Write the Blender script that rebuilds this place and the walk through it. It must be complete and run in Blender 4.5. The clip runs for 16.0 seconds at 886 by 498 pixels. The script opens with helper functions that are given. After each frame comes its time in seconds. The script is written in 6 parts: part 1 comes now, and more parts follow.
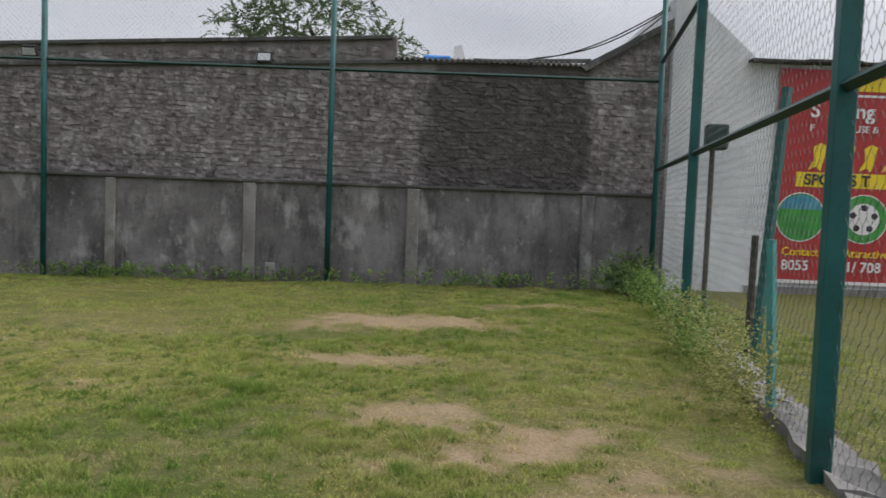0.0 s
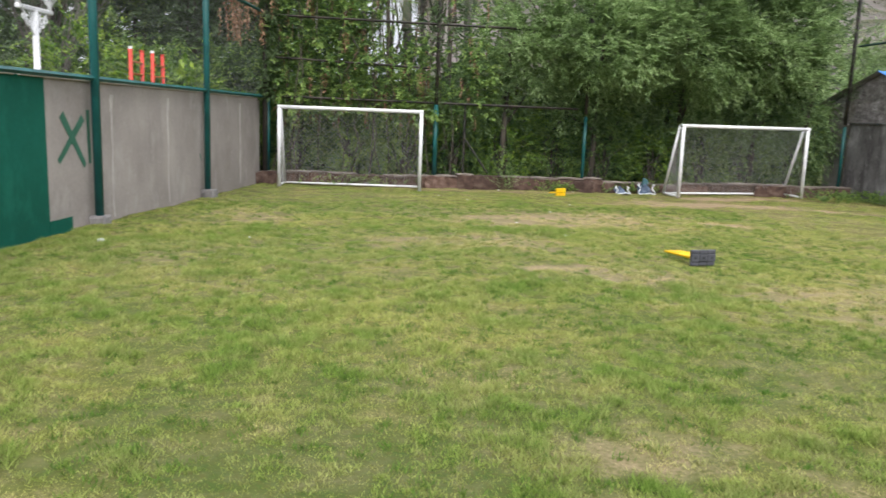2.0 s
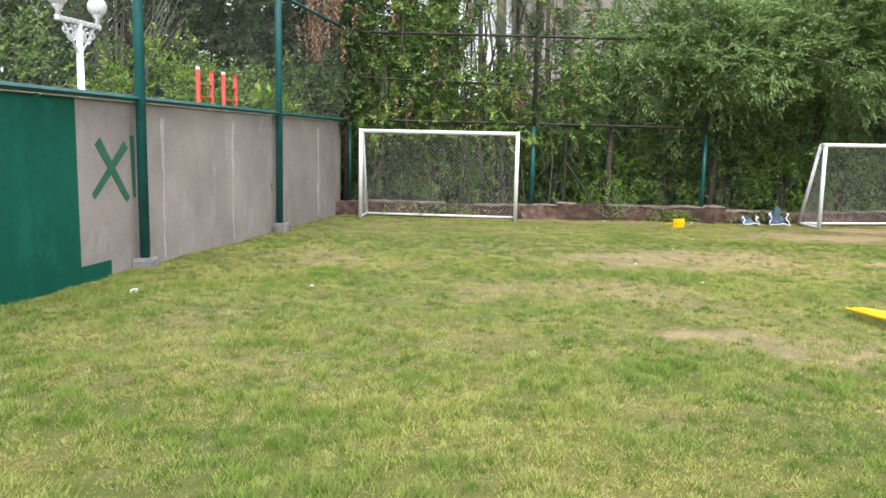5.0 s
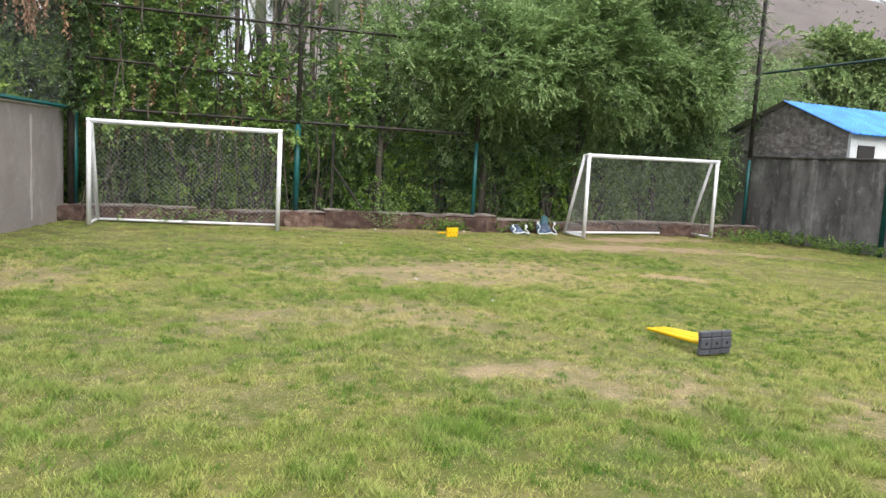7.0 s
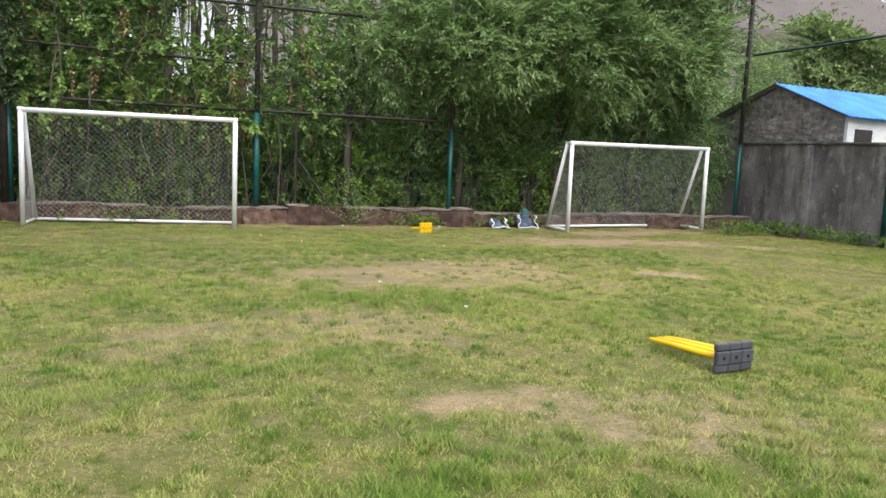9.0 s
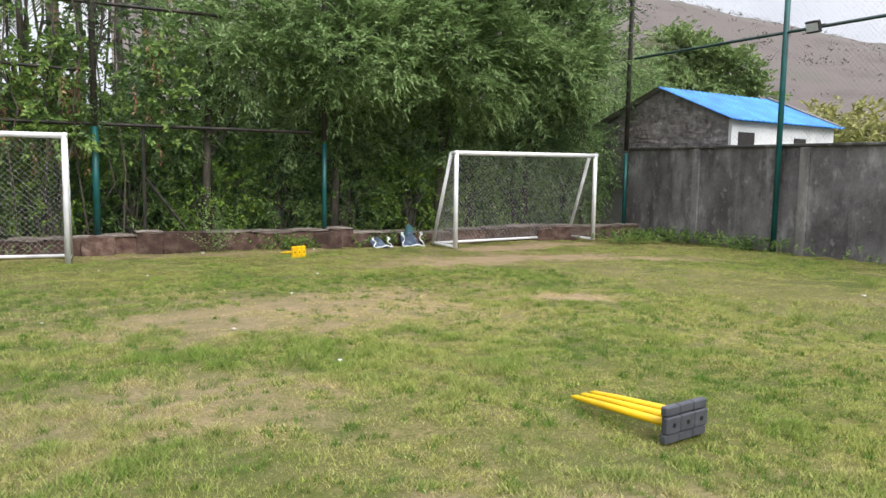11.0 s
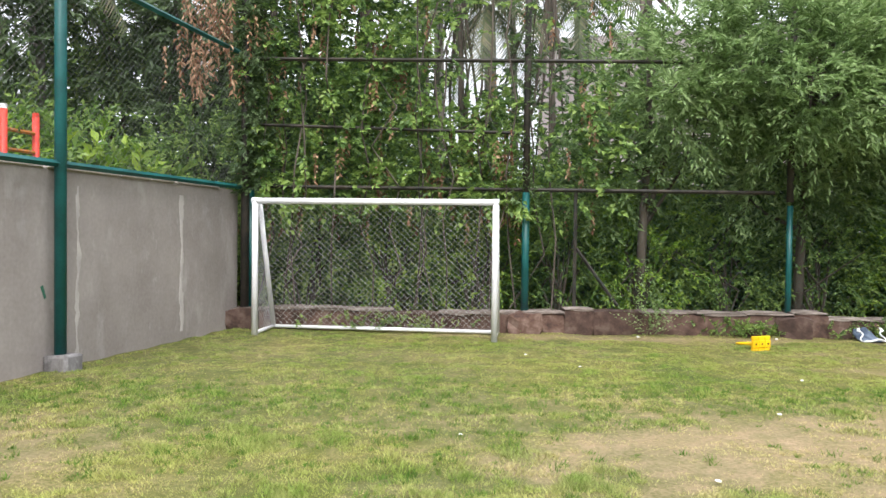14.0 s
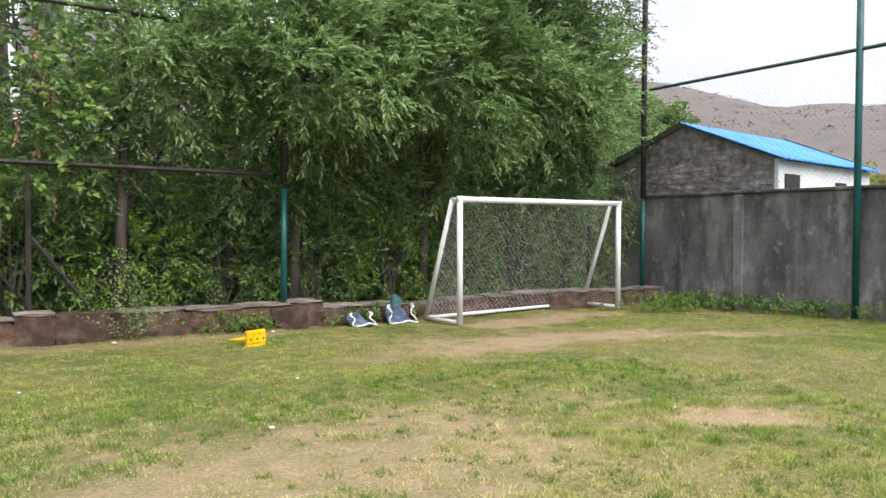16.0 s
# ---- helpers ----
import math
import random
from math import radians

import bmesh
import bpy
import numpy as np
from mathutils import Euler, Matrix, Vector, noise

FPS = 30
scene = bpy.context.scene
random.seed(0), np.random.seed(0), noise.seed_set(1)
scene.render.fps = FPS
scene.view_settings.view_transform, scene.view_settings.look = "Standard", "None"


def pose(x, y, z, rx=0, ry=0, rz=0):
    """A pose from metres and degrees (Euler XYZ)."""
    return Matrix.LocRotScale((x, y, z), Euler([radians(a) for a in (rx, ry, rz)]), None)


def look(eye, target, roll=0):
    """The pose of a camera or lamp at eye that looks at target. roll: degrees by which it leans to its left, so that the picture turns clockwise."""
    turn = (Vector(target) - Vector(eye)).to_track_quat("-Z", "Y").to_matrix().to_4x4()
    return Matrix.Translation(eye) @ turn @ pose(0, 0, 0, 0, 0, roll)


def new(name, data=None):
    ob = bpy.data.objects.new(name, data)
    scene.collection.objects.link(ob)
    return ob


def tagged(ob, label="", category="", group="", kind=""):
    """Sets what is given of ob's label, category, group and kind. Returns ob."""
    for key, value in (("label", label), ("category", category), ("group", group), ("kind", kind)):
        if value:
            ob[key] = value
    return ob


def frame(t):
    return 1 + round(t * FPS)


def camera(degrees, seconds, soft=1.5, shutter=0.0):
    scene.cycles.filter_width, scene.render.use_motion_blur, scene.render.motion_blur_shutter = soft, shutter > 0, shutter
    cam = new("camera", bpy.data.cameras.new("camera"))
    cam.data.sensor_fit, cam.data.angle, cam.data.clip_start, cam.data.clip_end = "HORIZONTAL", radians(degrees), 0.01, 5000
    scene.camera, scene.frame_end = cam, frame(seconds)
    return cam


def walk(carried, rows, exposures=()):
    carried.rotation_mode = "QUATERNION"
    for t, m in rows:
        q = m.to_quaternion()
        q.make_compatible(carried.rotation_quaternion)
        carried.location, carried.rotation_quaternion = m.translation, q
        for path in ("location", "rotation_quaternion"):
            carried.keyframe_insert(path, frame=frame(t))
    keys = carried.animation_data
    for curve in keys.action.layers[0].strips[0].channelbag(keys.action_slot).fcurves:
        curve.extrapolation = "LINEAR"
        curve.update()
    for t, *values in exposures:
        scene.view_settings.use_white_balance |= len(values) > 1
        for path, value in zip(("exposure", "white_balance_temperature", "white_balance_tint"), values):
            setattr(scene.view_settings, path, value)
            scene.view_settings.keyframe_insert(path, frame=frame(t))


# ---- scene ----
cam = camera(59.5, 16.0, 1.5, 0.05)
PATH = [
    (0, (1.336, -19.693, 1.711), (3.332, -19.692, 1.589), 2.2),
    (0.5, (1.495, -19.436, 1.704), (3.295, -18.588, 1.505), -0.5),
    (0.7, (1.492, -19.356, 1.702), (3.116, -18.21, 1.482), 0.3),
    (1, (1.477, -19.24, 1.689), (2.91, -17.866, 1.447), 1.7),
    (1.5, (1.636, -18.935, 1.688), (2.929, -17.431, 1.432), 1.6),
    (2, (1.868, -18.867, 1.698), (2.124, -16.912, 1.364), 2.2),
    (2.5, (1.841, -18.76, 1.682), (1.207, -16.904, 1.292), 3.2),
    (3, (1.736, -18.454, 1.69), (0.925, -16.663, 1.323), 2.5),
    (3.5, (1.711, -18.035, 1.689), (0.788, -16.298, 1.329), 2.0),
    (4, (1.694, -17.655, 1.672), (0.967, -15.823, 1.336), 2.1),
    (4.5, (1.827, -17.237, 1.641), (1.764, -15.261, 1.343), 1.0),
    (5, (1.968, -16.906, 1.648), (1.988, -14.926, 1.37), 1.3),
    (5.2, (1.996, -16.796, 1.648), (2.085, -14.817, 1.379), 1.4),
    (7.5, (2.203, -15.134, 1.493), (2.862, -13.261, 1.255), 3.2),
    (8, (2.357, -14.888, 1.462), (3.007, -13.013, 1.216), 2.6),
    (10.3, (2.955, -13.662, 1.413), (3.726, -11.832, 1.178), 2.5),
    (10.5, (3.037, -13.509, 1.426), (3.945, -11.74, 1.206), 2.9),
    (11, (3.17, -13.236, 1.436), (4.102, -11.478, 1.23), 1.0),
    (11.5, (3.21, -12.906, 1.502), (3.997, -11.074, 1.341), 0.3),
    (12, (3.206, -12.612, 1.506), (3.926, -10.746, 1.481), 0.5),
    (12.3, (3.232, -12.374, 1.505), (3.679, -10.425, 1.482), 0.1),
    (12.5, (3.235, -12.235, 1.504), (3.338, -10.238, 1.482), -0.1),
    (13, (3.249, -11.884, 1.458), (3.172, -9.886, 1.416), 0.7),
    (13.5, (3.253, -11.486, 1.433), (3.2, -9.487, 1.391), 0.7),
    (14, (3.235, -11.095, 1.428), (3.17, -9.096, 1.382), 0.7),
    (14.5, (3.264, -10.776, 1.427), (3.136, -8.78, 1.376), 0.5),
    (15, (3.425, -10.399, 1.37), (3.821, -8.439, 1.327), 0.2),
    (15.5, (3.766, -10.036, 1.338), (4.53, -8.188, 1.303), -0.0),
    (16, (3.851, -9.743, 1.299), (4.954, -8.076, 1.251), 0.3),
]
walk(cam, [(t, look(eye, target, roll)) for t, eye, target, roll in PATH],
     [(0.0, -0.38), (0.5, 0.16), (1.0, 0.32), (1.5, 0.3), (2.5, 0.48), (3.5, 0.52), (5.0, 0.66), (8.0, 0.42), (10.5, 0.34), (12.0, 0.48), (12.5, 0.64), (13.0, 0.7), (15.0, 0.78), (16.0, 0.54)])

# ---------------------------------------------------------------- light
world = bpy.data.worlds.new("overcast")
scene.world = world
world.use_nodes = True
wn, wl = world.node_tree.nodes, world.node_tree.links
wn.clear()
w_out, w_bg = wn.new("ShaderNodeOutputWorld"), wn.new("ShaderNodeBackground")
w_sky, w_sat, w_mix = wn.new("ShaderNodeTexSky"), wn.new("ShaderNodeHueSaturation"), wn.new("ShaderNodeMix")
w_noise, w_ramp, w_co, w_map = wn.new("ShaderNodeTexNoise"), wn.new("ShaderNodeValToRGB"), wn.new("ShaderNodeTexCoord"), wn.new("ShaderNodeMapping")
w_sky.sky_type, w_sky.sun_disc = "NISHITA", False
w_sky.sun_elevation, w_sky.sun_rotation = radians(47), radians(178)
w_sky.air_density, w_sky.dust_density = 1.0, 4.0
w_sat.inputs["Saturation"].default_value = 0.25
w_map.inputs["Scale"].default_value = (1.0, 1.0, 3.0)
w_noise.inputs["Scale"].default_value, w_noise.inputs["Detail"].default_value = 2.2, 5.0
w_ramp.color_ramp.elements[0].position, w_ramp.color_ramp.elements[0].color = 0.3, (7.2, 7.5, 8.5, 1)
w_ramp.color_ramp.elements[1].position, w_ramp.color_ramp.elements[1].color = 0.7, (11.0, 11.3, 12.2, 1)
w_mix.data_type = "RGBA"
w_mix.inputs["Factor"].default_value = 0.8
wl.new(w_co.outputs["Generated"], w_map.inputs["Vector"])
wl.new(w_map.outputs["Vector"], w_noise.inputs["Vector"])
wl.new(w_noise.outputs["Fac"], w_ramp.inputs["Fac"])
wl.new(w_sky.outputs["Color"], w_sat.inputs["Color"])
wl.new(w_sat.outputs["Color"], w_mix.inputs["A"])
wl.new(w_ramp.outputs["Color"], w_mix.inputs["B"])
# an overcast sky is brighter overhead than at the horizon
w_sep, w_up, w_mul = wn.new("ShaderNodeSeparateXYZ"), wn.new("ShaderNodeMapRange"), wn.new("ShaderNodeVectorMath")
wl.new(w_co.outputs["Generated"], w_sep.inputs[0])
wl.new(w_sep.outputs["Z"], w_up.inputs["Value"])
w_up.inputs["From Min"].default_value, w_up.inputs["From Max"].default_value = 0.15, 0.9
w_up.inputs["To Min"].default_value, w_up.inputs["To Max"].default_value = 0.93, 2.0
w_mul.operation = "MULTIPLY"
wl.new(w_mix.outputs["Result"], w_mul.inputs[0])
wl.new(w_up.outputs["Result"], w_mul.inputs[1])
wl.new(w_mul.outputs["Vector"], w_bg.inputs["Color"])
w_bg.inputs["Strength"].default_value = 0.1
wl.new(w_bg.outputs["Background"], w_out.inputs["Surface"])

sun_data = bpy.data.lights.new("sun", "SUN")
sun_data.energy, sun_data.angle, sun_data.color = 2.4, radians(40), (1.0, 0.97, 0.92)
sun = new("sun", sun_data)
sun.matrix_world = look((0, 0, 30), (-1, 28, 0))

# ---------------------------------------------------------------- materials


def material(name, stops, scale=4.0, rough=0.8, metal=0.0, bump=0.3, fine=60.0, stretch=(1, 1, 1), island=0.0, detail=6.0, spec=0.5, subsurf=0.0):
    """A noise-driven surface: colour stops over a broad noise, a fine grain, and a little relief."""
    m = bpy.data.materials.new(name)
    m.use_nodes = True
    n, l = m.node_tree.nodes, m.node_tree.links
    b = n["Principled BSDF"]
    b.inputs["Roughness"].default_value, b.inputs["Metallic"].default_value = rough, metal
    b.inputs["Specular IOR Level"].default_value = spec
    co, mp = n.new("ShaderNodeNewGeometry"), n.new("ShaderNodeMapping")
    mp.inputs["Scale"].default_value = stretch
    l.new(co.outputs["Position"], mp.inputs["Vector"])
    t1, t2 = n.new("ShaderNodeTexNoise"), n.new("ShaderNodeTexNoise")
    for t, s in ((t1, scale), (t2, fine)):
        l.new(mp.outputs["Vector"], t.inputs["Vector"])
        t.inputs["Scale"].default_value, t.inputs["Detail"].default_value = s, detail
    mix = n.new("ShaderNodeMath")
    mix.operation = "MULTIPLY_ADD"
    mix.inputs[1].default_value, mix.inputs[2].default_value = 0.3, -0.15
    l.new(t2.outputs["Fac"], mix.inputs[0])
    add = n.new("ShaderNodeMath")
    l.new(t1.outputs["Fac"], add.inputs[0])
    l.new(mix.outputs[0], add.inputs[1])
    src = add
    if island:
        geo, rnd = n.new("ShaderNodeNewGeometry"), n.new("ShaderNodeMath")
        rnd.operation = "MULTIPLY_ADD"
        rnd.inputs[1].default_value, rnd.inputs[2].default_value = island, -island / 2
        l.new(geo.outputs["Random Per Island"], rnd.inputs[0])
        src = n.new("ShaderNodeMath")
        l.new(add.outputs[0], src.inputs[0])
        l.new(rnd.outputs[0], src.inputs[1])
    ramp = n.new("ShaderNodeValToRGB")
    els = ramp.color_ramp.elements
    while len(els) < len(stops):
        els.new(0.5)
    for i, (e, col) in enumerate(zip(els, stops)):
        e.position, e.color = 0.28 + 0.44 * i / max(1, len(stops) - 1), (*col, 1)
    l.new(src.outputs[0], ramp.inputs["Fac"])
    l.new(ramp.outputs["Color"], b.inputs["Base Color"])
    if bump:
        bp = n.new("ShaderNodeBump")
        bp.inputs["Strength"].default_value, bp.inputs["Distance"].default_value = bump, 0.01
        l.new(add.outputs[0], bp.inputs["Height"])
        l.new(bp.outputs["Normal"], b.inputs["Normal"])
    if subsurf:
        tr, ms = n.new("ShaderNodeBsdfTranslucent"), n.new("ShaderNodeMixShader")
        ms.inputs["Fac"].default_value = subsurf
        l.new(ramp.outputs["Color"], tr.inputs["Color"])
        l.new(b.outputs["BSDF"], ms.inputs[1])
        l.new(tr.outputs["BSDF"], ms.inputs[2])
        l.new(ms.outputs["Shader"], n["Material Output"].inputs["Surface"])
    return m


def streaked(name, stops, streak, light, rough=0.9, damp=(0.05, 0.05, 0.05), blotch=0.8, bump=0.35):
    """Weathered plaster: blotches, vertical run marks and pale efflorescence."""
    m = material(name, stops, scale=blotch, rough=rough, bump=bump, fine=25)
    n, l = m.node_tree.nodes, m.node_tree.links
    b = n["Principled BSDF"]
    base = b.inputs["Base Color"].links[0].from_socket
    co = n.new("ShaderNodeNewGeometry")
    col = base
    for scl, seed, lo, hi, c, amt in (((2.6, 2.6, 0.7), 3.1, 0.52, 0.72, damp, streak), ((2.4, 2.4, 1.3), 8.7, 0.54, 0.70, light, 0.65), ((9, 9, 0.4), 5.3, 0.6, 0.78, light, 0.28), ((5, 5, 3.6), 1.9, 0.55, 0.68, damp, 0.55 * streak), ((6, 6, 4.2), 6.4, 0.6, 0.7, light, 0.45)):
        mp, t, rp, mx = n.new("ShaderNodeMapping"), n.new("ShaderNodeTexNoise"), n.new("ShaderNodeMapRange"), n.new("ShaderNodeMix")
        mp.inputs["Scale"].default_value, mp.inputs["Location"].default_value = scl, (seed, seed, seed)
        l.new(co.outputs["Position"], mp.inputs["Vector"])
        l.new(mp.outputs["Vector"], t.inputs["Vector"])
        t.inputs["Scale"].default_value, t.inputs["Detail"].default_value, t.inputs["Roughness"].default_value = 1.0, 7.0, 0.65
        rp.inputs["From Min"].default_value, rp.inputs["From Max"].default_value, rp.inputs["To Max"].default_value = lo, hi, amt
        l.new(t.outputs["Fac"], rp.inputs["Value"])
        mx.data_type = "RGBA"
        l.new(rp.outputs["Result"], mx.inputs["Factor"])
        l.new(col, mx.inputs["A"])
        mx.inputs["B"].default_value = (*c, 1)
        col = mx.outputs["Result"]
    l.new(col, b.inputs["Base Color"])
    return m


def by_object(m, amount=0.35):
    """Varies a material's brightness from piece to piece."""
    n, l = m.node_tree.nodes, m.node_tree.links
    b = n["Principled BSDF"]
    base = b.inputs["Base Color"].links[0].from_socket
    info, geo, both = n.new("ShaderNodeObjectInfo"), n.new("ShaderNodeNewGeometry"), n.new("ShaderNodeMath")
    frac, rng_, hsv = n.new("ShaderNodeMath"), n.new("ShaderNodeMapRange"), n.new("ShaderNodeHueSaturation")
    frac.operation = "FRACT"
    l.new(info.outputs["Random"], both.inputs[0])
    l.new(geo.outputs["Random Per Island"], both.inputs[1])
    l.new(both.outputs[0], frac.inputs[0])
    rng_.inputs["To Min"].default_value, rng_.inputs["To Max"].default_value = 1 - amount, 1 + amount
    l.new(frac.outputs[0], rng_.inputs["Value"])
    l.new(rng_.outputs["Result"], hsv.inputs["Value"])
    l.new(base, hsv.inputs["Color"])
    l.new(hsv.outputs["Color"], b.inputs["Base Color"])
    return m


def wet_patch(m, y0, y1, soft, amount):
    """A dark, damp-stained stretch of wall between y0 and y1, with a wandering soft edge."""
    n, l = m.node_tree.nodes, m.node_tree.links
    b = n["Principled BSDF"]
    base = b.inputs["Base Color"].links[0].from_socket
    geo, sep, t = n.new("ShaderNodeNewGeometry"), n.new("ShaderNodeSeparateXYZ"), n.new("ShaderNodeTexNoise")
    t.inputs["Scale"].default_value, t.inputs["Detail"].default_value = 1.6, 5.0
    l.new(geo.outputs["Position"], t.inputs["Vector"])
    l.new(geo.outputs["Position"], sep.inputs[0])
    wob = n.new("ShaderNodeMath")
    wob.operation = "MULTIPLY_ADD"
    wob.inputs[1].default_value = 0.9
    l.new(t.outputs["Fac"], wob.inputs[0])
    l.new(sep.outputs["Y"], wob.inputs[2])
    prod = n.new("ShaderNodeMath")
    prod.operation = "MULTIPLY"
    for i, (lo, hi) in enumerate(((y0 + 0.45 - soft, y0 + 0.45 + soft), (y1 + 0.45 + soft, y1 + 0.45 - soft))):
        r = n.new("ShaderNodeMapRange")
        r.interpolation_type = "SMOOTHSTEP"
        r.inputs["From Min"].default_value, r.inputs["From Max"].default_value = min(lo, hi), max(lo, hi)
        r.inputs["To Min"].default_value, r.inputs["To Max"].default_value = (0, 1) if lo < hi else (1, 0)
        l.new(wob.outputs[0], r.inputs["Value"])
        l.new(r.outputs["Result"], prod.inputs[i])
    amt, mx = n.new("ShaderNodeMath"), n.new("ShaderNodeMix")
    amt.operation = "MULTIPLY"
    amt.inputs[1].default_value = amount
    l.new(prod.outputs[0], amt.inputs[0])
    mx.data_type = "RGBA"
    l.new(amt.outputs[0], mx.inputs["Factor"])
    l.new(base, mx.inputs["A"])
    mx.inputs["B"].default_value = (0.04, 0.034, 0.034, 1)
    l.new(mx.outputs["Result"], b.inputs["Base Color"])
    return m


GREEN_STEEL = material("green_enamel", [(0.003, 0.05, 0.05), (0.005, 0.085, 0.083), (0.01, 0.11, 0.108)], 3, 0.45, bump=0.1, fine=40)
GREEN_DARK = material("dark_green_steel", [(0.004, 0.022, 0.017), (0.01, 0.05, 0.04)], 4, 0.55, bump=0.1)
DARK_STEEL = material("rusty_dark_steel", [(0.012, 0.012, 0.011), (0.03, 0.026, 0.022), (0.06, 0.045, 0.035)], 6, 0.7, bump=0.2)
TEAL_STEEL = material("faded_teal_enamel", [(0.04, 0.2, 0.2), (0.07, 0.28, 0.27)], 6, 0.6, bump=0.15)
WHITE_STEEL = material("white_enamel", [(0.58, 0.58, 0.6), (0.74, 0.74, 0.76), (0.8, 0.8, 0.81)], 3, 0.45, bump=0.08)
WIRE = material("galvanised_wire", [(0.16, 0.17, 0.17), (0.3, 0.31, 0.31)], 8, 0.5, 0.6, 0)
WIRE_DULL = material("weathered_wire", [(0.07, 0.075, 0.075), (0.15, 0.155, 0.155)], 8, 0.65, 0.2, 0)
WIRE_GREEN = material("pvc_coated_wire", [(0.02, 0.06, 0.05), (0.05, 0.10, 0.085)], 8, 0.5, 0, 0)
CORD_WHITE = material("white_net_cord", [(0.38, 0.38, 0.38), (0.55, 0.55, 0.54)], 8, 0.85, 0, 0)
CORD_DARK = material("grey_net_cord", [(0.12, 0.13, 0.13), (0.2, 0.21, 0.2)], 8, 0.9, 0, 0)
CONCRETE = streaked("grey_stained_plaster", [(0.078, 0.072, 0.073), (0.15, 0.14, 0.142), (0.235, 0.222, 0.222)], 0.85, (0.42, 0.41, 0.41), damp=(0.028, 0.027, 0.027), blotch=1.3)
PLASTER = streaked("bare_cement_plaster", [(0.235, 0.205, 0.19), (0.31, 0.275, 0.255), (0.38, 0.34, 0.315)], 0.25, (0.42, 0.39, 0.37), damp=(0.16, 0.145, 0.135))
PILLAR = streaked("pale_cement_pillar", [(0.12, 0.115, 0.11), (0.2, 0.19, 0.18), (0.28, 0.27, 0.26)], 0.7, (0.4, 0.39, 0.38))
COPING = streaked("dark_coping", [(0.05, 0.05, 0.048), (0.1, 0.1, 0.095)], 0.4, (0.3, 0.3, 0.3))
GREEN_PAINT = streaked("green_wall_paint", [(0.003, 0.078, 0.053), (0.004, 0.097, 0.067), (0.007, 0.12, 0.085)], 0.2, (0.012, 0.15, 0.105), rough=0.6, damp=(0.002, 0.075, 0.046))
GREEN_PAINT.node_tree.nodes["Principled BSDF"].inputs["Specular IOR Level"].default_value = 0.22
SPRAY = material("green_spray_paint", [(0.02, 0.1, 0.06), (0.04, 0.15, 0.1)], 5, 0.7)
PLASTER_PALE = material("pale_mortar", [(0.36, 0.33, 0.31), (0.5, 0.46, 0.43)], 5, 0.9)
BRICK = by_object(streaked("old_grey_brick", [(0.11, 0.095, 0.094), (0.22, 0.196, 0.19), (0.38, 0.35, 0.345)], 0.6, (0.45, 0.43, 0.42), damp=(0.11, 0.096, 0.094), blotch=9.0, bump=1.3), 0.2)
wet_patch(BRICK, -22.25, -19.25, 0.16, 0.72)
MORTAR = streaked("grey_mortar", [(0.16, 0.14, 0.134), (0.24, 0.215, 0.205), (0.31, 0.285, 0.275)], 0.6, (0.36, 0.34, 0.33), damp=(0.07, 0.062, 0.06))
wet_patch(MORTAR, -22.25, -19.25, 0.16, 0.7)
BRICK_DAMP = by_object(material("damp_dark_brick", [(0.08, 0.068, 0.067), (0.125, 0.108, 0.106), (0.18, 0.16, 0.157)], 5, 0.85, bump=0.4), 0.25)
STONE_RED = by_object(material("reddish_rubble", [(0.035, 0.02, 0.016), (0.085, 0.048, 0.036), (0.15, 0.105, 0.085)], 7, 0.95, bump=0.6, fine=30), 0.3)
WHITEWASH = streaked("whitewashed_wall", [(0.52, 0.54, 0.56), (0.66, 0.68, 0.7), (0.76, 0.77, 0.78)], 0.25, (0.78, 0.78, 0.78), damp=(0.4, 0.4, 0.4))
ROOF_BLUE = material("blue_roof_sheet", [(0.015, 0.15, 0.5), (0.025, 0.22, 0.68), (0.05, 0.3, 0.75)], 2, 0.5, bump=0.1)
ROOF_GREY = material("grey_cement_sheet", [(0.2, 0.19, 0.18), (0.32, 0.3, 0.28)], 3, 0.9)
UNLIT_INSIDE = material("unlit_interior", [(0.02, 0.018, 0.018), (0.035, 0.03, 0.03)], 3, 0.95, bump=0)
YELLOW = material("yellow_plastic", [(0.72, 0.42, 0.004), (0.82, 0.52, 0.008)], 5, 0.4, bump=0.05)
BLACK_PLASTIC = material("grey_black_plastic", [(0.045, 0.047, 0.058), (0.085, 0.087, 0.105)], 9, 0.55, bump=0.15)
HOLE = material("hole_shade_black", [(0.006, 0.006, 0.006), (0.01, 0.01, 0.01)], 5, 0.9, bump=0)
BLUE_CLOTH = material("blue_grey_fabric", [(0.02, 0.035, 0.06), (0.06, 0.085, 0.13), (0.16, 0.2, 0.26)], 9, 0.85, bump=0.3)
TEAL_CLOTH = material("dark_teal_fabric", [(0.02, 0.07, 0.08), (0.05, 0.12, 0.13)], 9, 0.9, bump=0.3)
WHITE_TRIM = material("white_strap", [(0.6, 0.62, 0.64), (0.75, 0.76, 0.78)], 8, 0.6)
RED_PAINT = material("red_enamel", [(0.5, 0.035, 0.02), (0.66, 0.06, 0.035)], 6, 0.45, bump=0.08)
GLOBE = material("opal_globe", [(0.72, 0.73, 0.76), (0.82, 0.83, 0.85)], 3, 0.3, bump=0)
BARK = material("grey_brown_bark", [(0.04, 0.03, 0.025), (0.085, 0.068, 0.055), (0.14, 0.115, 0.095)], 5, 0.95, bump=0.7, fine=30, stretch=(1, 1, 0.25))
